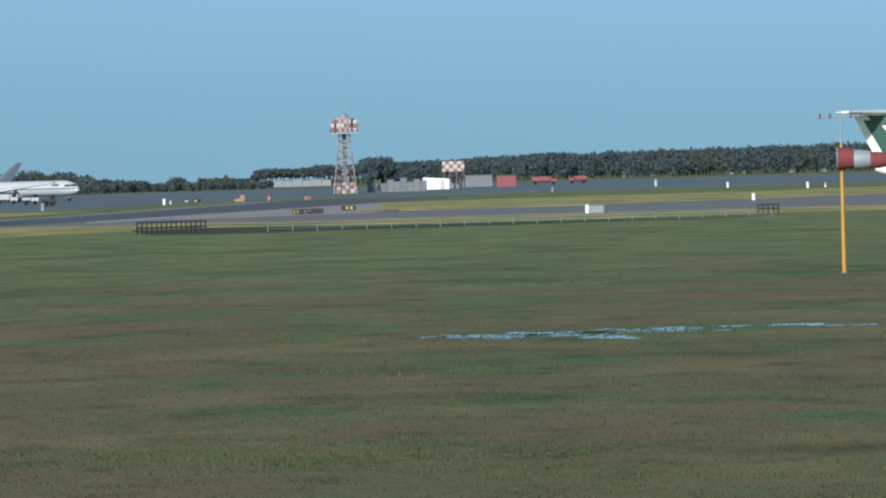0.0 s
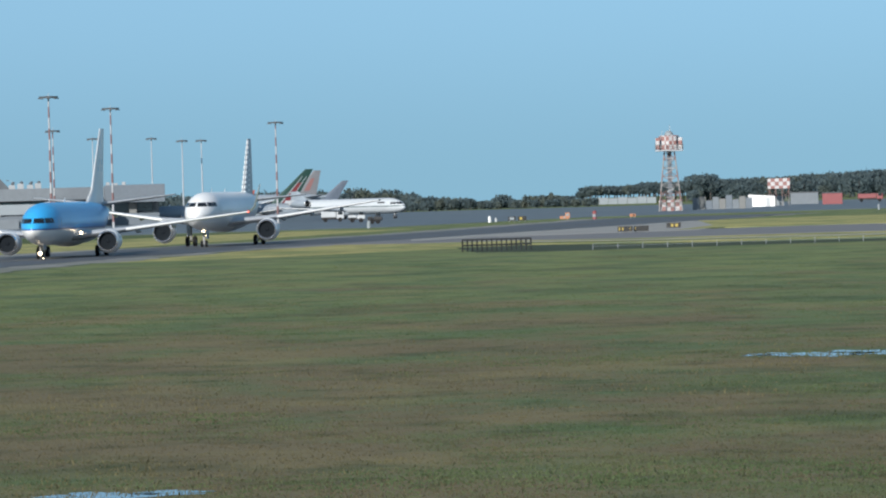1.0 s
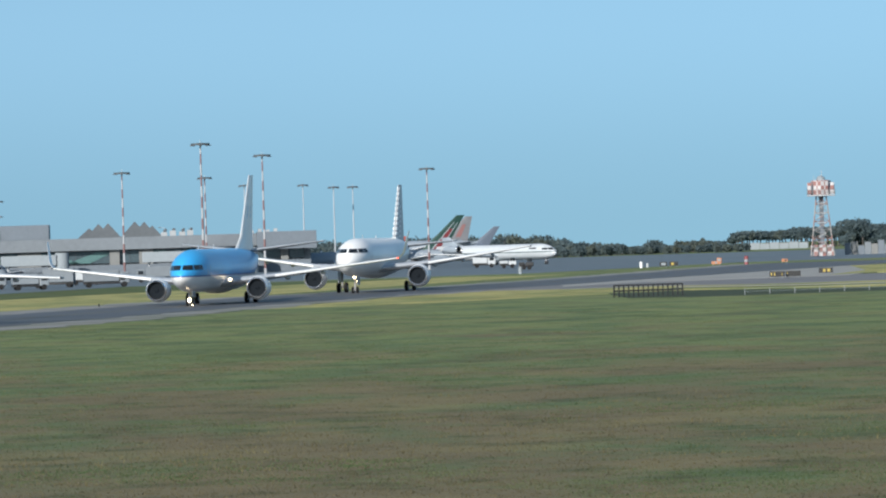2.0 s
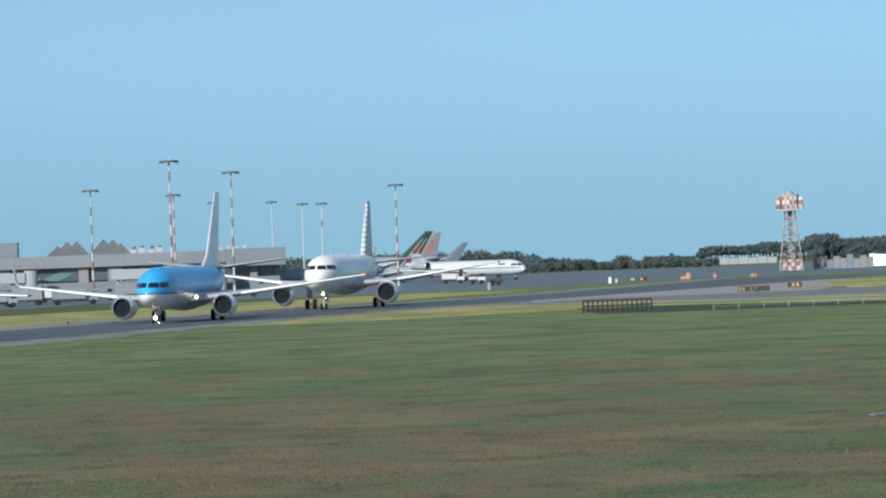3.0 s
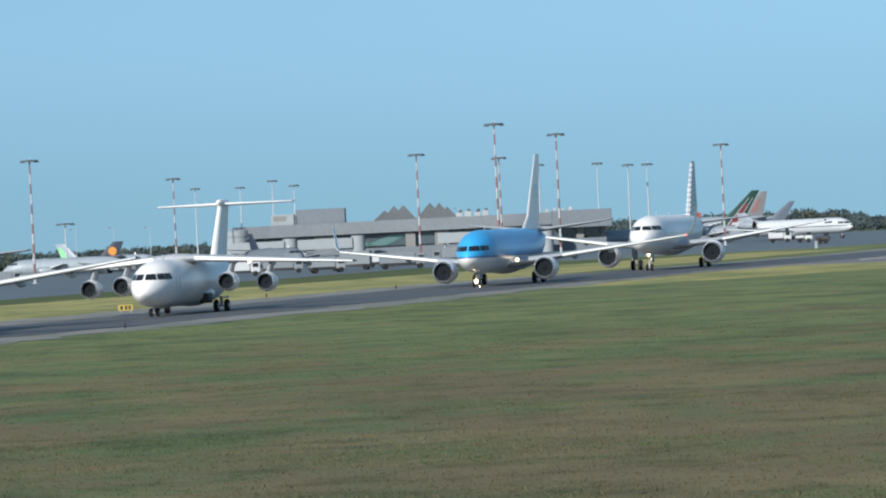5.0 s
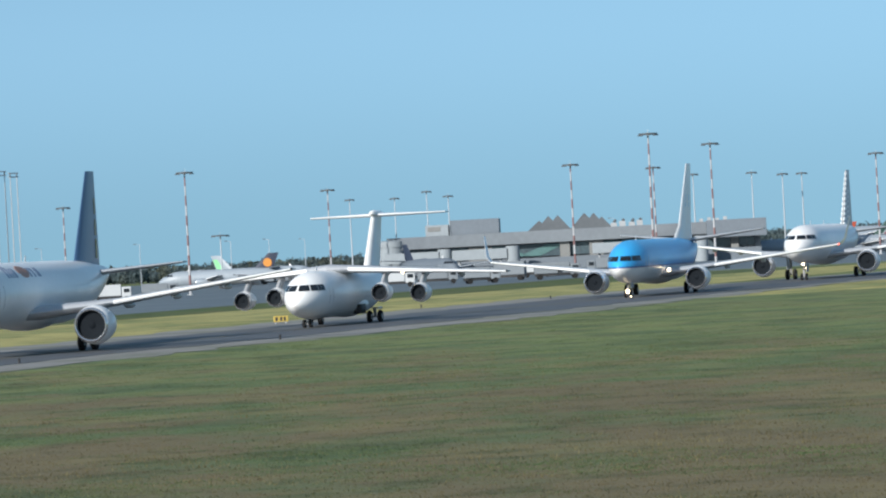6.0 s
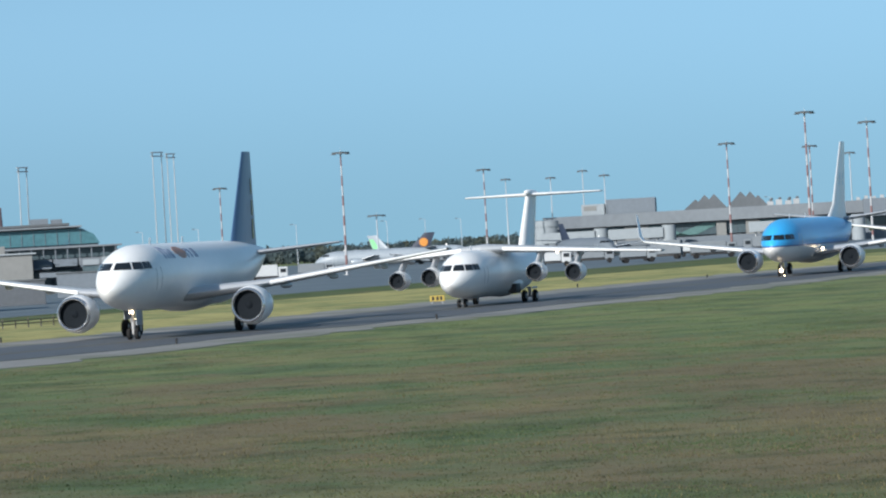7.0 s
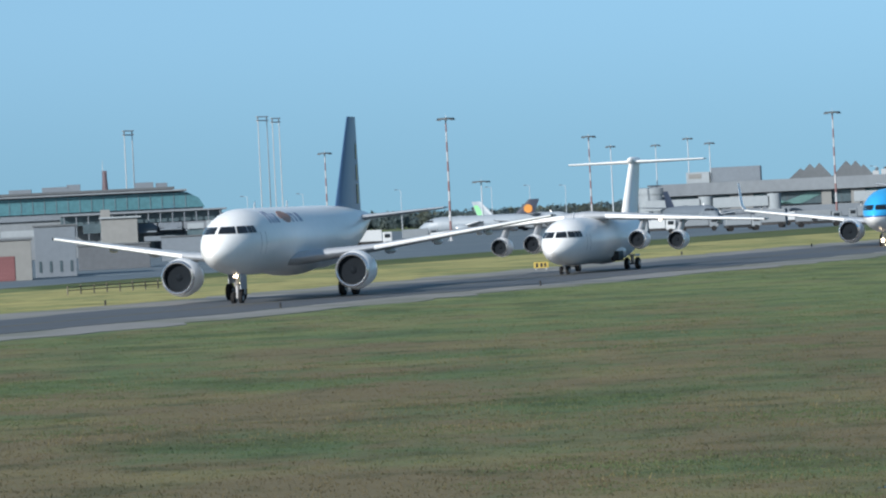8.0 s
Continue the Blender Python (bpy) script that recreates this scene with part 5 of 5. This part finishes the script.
# windsock
CLOTH_RED = material("faded_red_cloth", (0.2, 0.055, 0.06), 0.85, vary=0.15)
ws = thing("windsock", facing(-19.93, 200), "red and white windsock on a yellow pole in the meadow", "windsock")
part("pole", rod((0, 0, 0), (0, 0, 5.6), 0.1, 0.07, 12), material("yellow_pole_paint", (0.5, 0.26, 0.04), 0.5, vary=0.15), ws)
part("mast_top", rod((0, 0, 5.6), (0, 0, 7.2), 0.045, 0.03, 8), GALV, ws)
bar = part("light_bar", rod((-0.95, 0, 6.85), (1.0, 0, 6.85), 0.035, n=6), GALV, ws)
for x in (-0.9, -0.45, 0.45, 0.9):
    part("obstruction_lamp", rod((x, 0, 6.75), (x, 0, 6.98), 0.05, n=8), HEAD, bar)
part("footing", rod((0, 0, 0), (0, 0, 0.06), 0.2, 0.18, 14), CONCRETE, ws)
sock = part("hoop", loft(revolve([(-0.22, 0.5), (-0.2, 0.52), (-0.16, 0.5)], (0, -0.1, 5.0), 18), caps=False), GALV, ws)
for i in range(5):
    r0, r1 = 0.48 - 0.06 * i, 0.48 - 0.06 * (i + 1)
    part("sock_band", loft(revolve([(-0.18 + 0.72 * i, r0), (0.1 + 0.72 * i, r0 * 1.02), (0.54 + 0.72 * i, r1)], (0, -0.1 - 0.0 * i, 5.0 - 0.05 * i), 20), caps=False), (CLOTH_RED, FAR_WHITE)[i % 2], ws, "red cloth band" if i % 2 == 0 else "white cloth band")

# ---- puddles ----
WATER = material("puddle_water", (0.03, 0.035, 0.04), 0.06, vary=0.2)


def puddle(cx, cy, lx, ly, turn, seed):
    g = random.Random(seed)
    ph = [g.uniform(0, 6.28) for _ in range(4)]
    pts = []
    for k in range(64):
        a = k * math.tau / 64
        q = 1 + 0.22 * math.sin(3 * a + ph[0]) + 0.16 * math.sin(7 * a + ph[1]) + 0.12 * math.sin(13 * a + ph[2]) + 0.1 * math.sin(21 * a + ph[3])
        x, y = lx * q * math.cos(a), ly * q * math.sin(a)
        c, s = math.cos(radians(turn)), math.sin(radians(turn))
        pts.append((cx + c * x - s * y, cy + s * x + c * y))
    tagged(sheet("puddle", pts, 0.012, WATER, "shallow puddle of rainwater in the meadow grass", "puddle", 0.05), kind="structure")


for i, (x, y, lx, ly, tu) in enumerate(((36.8, 131.5, 1.2, 1.6, 5), (38.6, 131.8, 1.6, 1.9, 5), (40.6, 131.8, 1.3, 1.9, 5), (39.0, 127.8, 0.7, 1.6, 0), (42.4, 132.2, 0.8, 1.0, 0), (44.4, 132.6, 0.6, 0.6, 5), (46.2, 132.2, 1.1, 0.5, 5), (35.0, 132.6, 0.5, 0.8, 0), (8.9, 79.4, 1.3, 1.0, 4), (10.2, 79.8, 0.6, 0.5, 0), (-6.2, 82.0, 0.9, 0.8, 4))):
    puddle(x, y, lx, ly, tu, i + 3)
for i in range(16):
    g = random.Random(40 + i)
    puddle(g.uniform(34.5, 48), 132.2 + g.uniform(-2.6, 1.6), g.uniform(0.15, 0.6), g.uniform(0.2, 0.7), g.uniform(-10, 10), 60 + i)

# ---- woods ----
# Foliage colour lifted and blued; distance haze is put into it.
PINE = let_light_through(material("hazed_pine_foliage", (0.115, 0.156, 0.168), 0.95, vary=0.12, size=12, second=(0.13, 0.148, 0.122), per_object=0.06), 0.5)
TRUNK = material("pine_bark", (0.085, 0.08, 0.078), 0.9, vary=0.2)


def woods(name, spans, label, flat=True, seed=1):
    """Rows of trees: spans of (bearing, bearing, distance, elevation of the crowns at either end, trees)."""
    g = np.random.default_rng(seed)
    v, f, tv, tf = [], [], [], []
    for b0, b1, d, e0, e1, n in spans:
        for i in range(n):
            q = (i + g.uniform(-0.4, 0.4)) / max(1, n - 1)
            dd = d + g.uniform(-25, 60)
            c = at(b0 + (b1 - b0) * q, dd)
            top = max(2.0, up(e0 + (e1 - e0) * q, dd) * g.uniform(0.9 if flat else 0.72, 1.05))
            w = g.uniform(2.6, 4.2) * min(1.0, top / 7)
            k0 = len(tv)
            for z, r in ((0, 0.24), (top * 0.45, 0.2), (top * 0.8, 0.1)):
                sway = g.uniform(-0.15, 0.15)
                tv += [(c.x + r * math.cos(a) + sway, c.y + r * math.sin(a), z) for a in (0, 1.26, 2.51, 3.77, 5.03)]
            for s in (0, 5):
                tf += [(k0 + s + a, k0 + s + (a + 1) % 5, k0 + s + 5 + (a + 1) % 5, k0 + s + 5 + a) for a in range(5)]
            low = top * (0.5 if flat else 0.12)
            m = 240
            u = g.normal(size=(m, 3))
            u /= np.linalg.norm(u, axis=1)[:, None]
            rad = g.uniform(0.45, 1.0, (m, 1)) ** 0.5
            lumps = 1 + 0.25 * np.sin(u[:, :1] * 5 + i) * np.cos(u[:, 1:2] * 4 + 2 * i)
            ctr = u * rad * lumps * np.array([w, w, (top - low) / 2]) + np.array([c.x, c.y, (top + low) / 2])
            for p in ctr:
                s = g.uniform(0.3, 0.75)
                e = g.normal(size=(2, 3))
                e /= np.linalg.norm(e, axis=1)[:, None]
                k = len(v)
                v += [p + s * e[0], p + s * 0.7 * e[1], p - s * e[0], p - s * 0.7 * e[1]]
                f.append((k, k + 1, k + 2, k + 3))
    me = bpy.data.meshes.new("foliage")
    me.from_pydata([tuple(q) for q in v], [], f)
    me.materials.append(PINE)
    wood = thing(name, Matrix(), label, "trees", kind="stuff")
    new("foliage", me).parent = wood
    me = bpy.data.meshes.new("trunks")
    me.from_pydata(tv, [], tf)
    me.materials.append(TRUNK)
    new("trunks", me).parent = wood


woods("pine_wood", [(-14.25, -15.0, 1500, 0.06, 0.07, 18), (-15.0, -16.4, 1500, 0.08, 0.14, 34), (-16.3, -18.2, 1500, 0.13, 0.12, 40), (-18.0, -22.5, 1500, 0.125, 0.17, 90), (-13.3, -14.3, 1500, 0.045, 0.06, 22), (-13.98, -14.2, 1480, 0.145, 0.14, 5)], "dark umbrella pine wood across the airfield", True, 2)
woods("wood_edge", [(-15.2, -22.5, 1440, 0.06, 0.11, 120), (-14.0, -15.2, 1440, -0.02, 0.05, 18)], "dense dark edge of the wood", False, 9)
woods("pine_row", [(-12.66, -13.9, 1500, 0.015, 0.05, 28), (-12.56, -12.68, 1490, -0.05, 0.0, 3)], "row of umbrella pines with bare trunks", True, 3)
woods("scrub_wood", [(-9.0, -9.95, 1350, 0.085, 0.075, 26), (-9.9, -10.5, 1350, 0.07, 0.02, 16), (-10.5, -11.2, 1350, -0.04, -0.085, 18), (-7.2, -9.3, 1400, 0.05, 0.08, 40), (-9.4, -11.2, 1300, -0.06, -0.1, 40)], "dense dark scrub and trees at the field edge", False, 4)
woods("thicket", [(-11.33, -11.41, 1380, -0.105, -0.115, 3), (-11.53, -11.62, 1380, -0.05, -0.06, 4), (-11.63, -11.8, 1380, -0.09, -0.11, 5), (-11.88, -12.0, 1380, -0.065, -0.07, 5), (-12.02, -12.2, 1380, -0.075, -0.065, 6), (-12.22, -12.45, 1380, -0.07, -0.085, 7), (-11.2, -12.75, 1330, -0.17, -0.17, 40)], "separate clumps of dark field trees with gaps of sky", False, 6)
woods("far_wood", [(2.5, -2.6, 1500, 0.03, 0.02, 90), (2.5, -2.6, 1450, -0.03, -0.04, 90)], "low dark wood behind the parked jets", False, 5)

# hazy distance beyond the woods
HAZE = bpy.data.materials.new("hazy_distance")
HAZE.use_nodes = True
hn, hl = HAZE.node_tree.nodes, HAZE.node_tree.links
hn.remove(hn["Principled BSDF"])
glow, flat, place = hn.new("ShaderNodeEmission"), hn.new("ShaderNodeVectorMath"), hn.new("ShaderNodeTexCoord")
flat.operation, flat.inputs[1].default_value = "MULTIPLY", (1 / 2400, 1 / 2400, 0)
hl.new(place.outputs["Object"], flat.inputs[0])
hl.new(sky_colour(hn, hl, flat.outputs[0]), glow.inputs["Color"])
glow.inputs["Strength"].default_value = SKY_STRENGTH
hl.new(glow.outputs[0], hn["Material Output"].inputs["Surface"])
rim = [at(12 - i, 2400) for i in range(40)]
bm = bmesh.new()
ends = [[bm.verts.new((p.x * k, p.y * k, z)) for p in rim] for k, z in ((1.0, 0.0), (1.0, up(0.06, 2400)), (1.01, up(0.06, 2400)), (1.01, 0.0))]
for lo, hi in zip(ends, ends[1:]):
    for i in range(len(rim) - 1):
        bm.faces.new((lo[i], lo[i + 1], hi[i + 1], hi[i]))
tagged(part("backdrop", bm, HAZE, smooth=False), "pale blue haze of the far distance", "backdrop", kind="structure")

# ---- meadow grass ----
TUSSOCK = let_light_through(material("rank_tussock_grass", (0.125, 0.17, 0.08), 0.9, vary=0.25, size=4, second=(0.15, 0.17, 0.085), per_object=0.12), 0.5)
STALK = let_light_through(material("dry_seed_stalks", (0.22, 0.19, 0.1), 0.9, vary=0.25, size=3, second=(0.12, 0.1, 0.062), per_object=0.25), 0.5)


def patches(x, y, cell, seed):
    """Smooth random patches over the plan, 0 to 1."""
    g = np.random.default_rng(seed).random((64, 64))
    u, w = x / cell, y / cell
    i, j = np.floor(u).astype(int), np.floor(w).astype(int)
    a, b = u - i, w - j
    a, b = a * a * (3 - 2 * a), b * b * (3 - 2 * b)
    at_ = lambda p, q: g[p % 64, q % 64]
    return at_(i, j) * (1 - a) * (1 - b) + at_(i + 1, j) * a * (1 - b) + at_(i, j + 1) * (1 - a) * b + at_(i + 1, j + 1) * a * b


def blades(name, c, tall, count, spread, mat, label, g, width=0.15):
    """Upright three-cornered blades, some at each root."""
    n = len(c) * count
    p = np.repeat(c, count, 0) + np.concatenate([g.normal(0, 1, (n, 2)) * np.repeat(spread, count)[:, None], np.zeros((n, 1))], 1)
    h = np.repeat(tall, count) * g.uniform(0.5, 1.2, n)
    a = g.uniform(0, math.tau, n)
    side = np.stack([np.cos(a), np.sin(a), 0 * a], 1) * (0.012 + width * h)[:, None]
    tip = p + np.stack([g.normal(0, 0.35, n) * h, g.normal(0, 0.35, n) * h, h], 1)
    v = np.stack([p - side, p + side, tip], 1).reshape(-1, 3)
    me = bpy.data.meshes.new(name)
    me.vertices.add(len(v))
    me.vertices.foreach_set("co", v.astype(np.float32).ravel())
    me.loops.add(len(v))
    me.loops.foreach_set("vertex_index", np.arange(len(v), dtype=np.int32))
    me.polygons.add(len(v) // 3)
    me.polygons.foreach_set("loop_start", np.arange(0, len(v), 3, dtype=np.int32))
    me.update(calc_edges=True)
    me.materials.append(mat)
    tagged(new(name, me), label, "grass", kind="stuff")


def meadow():
    g = np.random.default_rng(11)

    def scatter(n, near, far):
        d = near * (far / near) ** g.random(n)
        b = np.radians(g.uniform(-21.5, 6.8, n))
        c = np.stack([-d * np.sin(b), d * np.cos(b), np.zeros(n)], 1)
        off = (c[:, 0] + 14.04) * 0.9367 - (c[:, 1] - 275.03) * 0.3502
        return c[(off > 17.5) & (c[:, 1] < 366)]

    c = scatter(110000, 66, 340)
    reeds = np.stack([g.normal(40.0, 4.0, 420), g.normal(131.5, 2.6, 420), np.zeros(420)], 1)
    tall = np.concatenate([0.02 + 0.04 * g.random(len(c)) ** 2, 0.03 + 0.06 * g.random(420)])
    c = np.concatenate([c, reeds])
    blades("meadow_tufts", c, tall, 3, np.full(len(c), 0.12), BLADE, "short tufts of green and brown meadow grass", g)
    # ranker tussocks stand together in patches
    c = scatter(26000, 66, 350)
    q = 0.6 * patches(c[:, 0] + 500, c[:, 1] + 100, 9.0, 3) + 0.4 * patches(c[:, 0] + 900, c[:, 1] + 300, 2.6, 4)
    c, q = c[q > 0.57], q[q > 0.57]
    blades("tussocks", c, 0.012 + 0.14 * (q - 0.55) * g.random(len(q)), 24, 0.1 + 0.4 * g.random(len(q)), TUSSOCK, "dark green tussocks of rank meadow grass", g, 0.3)
    c = scatter(9000, 66, 240)
    q = 0.7 * patches(c[:, 0] + 300, c[:, 1] + 700, 14.0, 8) + 0.3 * patches(c[:, 0] + 100, c[:, 1] + 300, 3.0, 9)
    c = c[q > 0.5]
    blades("dry_stalks", c, 0.03 + 0.1 * g.random(len(c)) ** 4, 7, 0.1 + 0.3 * g.random(len(c)), STALK, "straw-coloured dry seed stalks in the meadow", g, 0.06)


meadow()


def motions():
    for plane, x, y, turn, speed in QUEUE.values():
        a = radians(turn)
        if speed:
            walk(plane, [(t, pose(x + math.cos(a) * speed * (t - 4), y + math.sin(a) * speed * (t - 4), 0, 0, 0, turn)) for t in (0.0, 2.0, 4.0, 6.0, 8.0)])
            for w in plane.children_recursive:
                if w.name.startswith("wheel"):
                    px, py, r = w.location
                    walk(w, [(0.5 * i, pose(px, py, r, 0, math.degrees(speed * 0.5 * i / r), 0)) for i in range(17)])


motions()
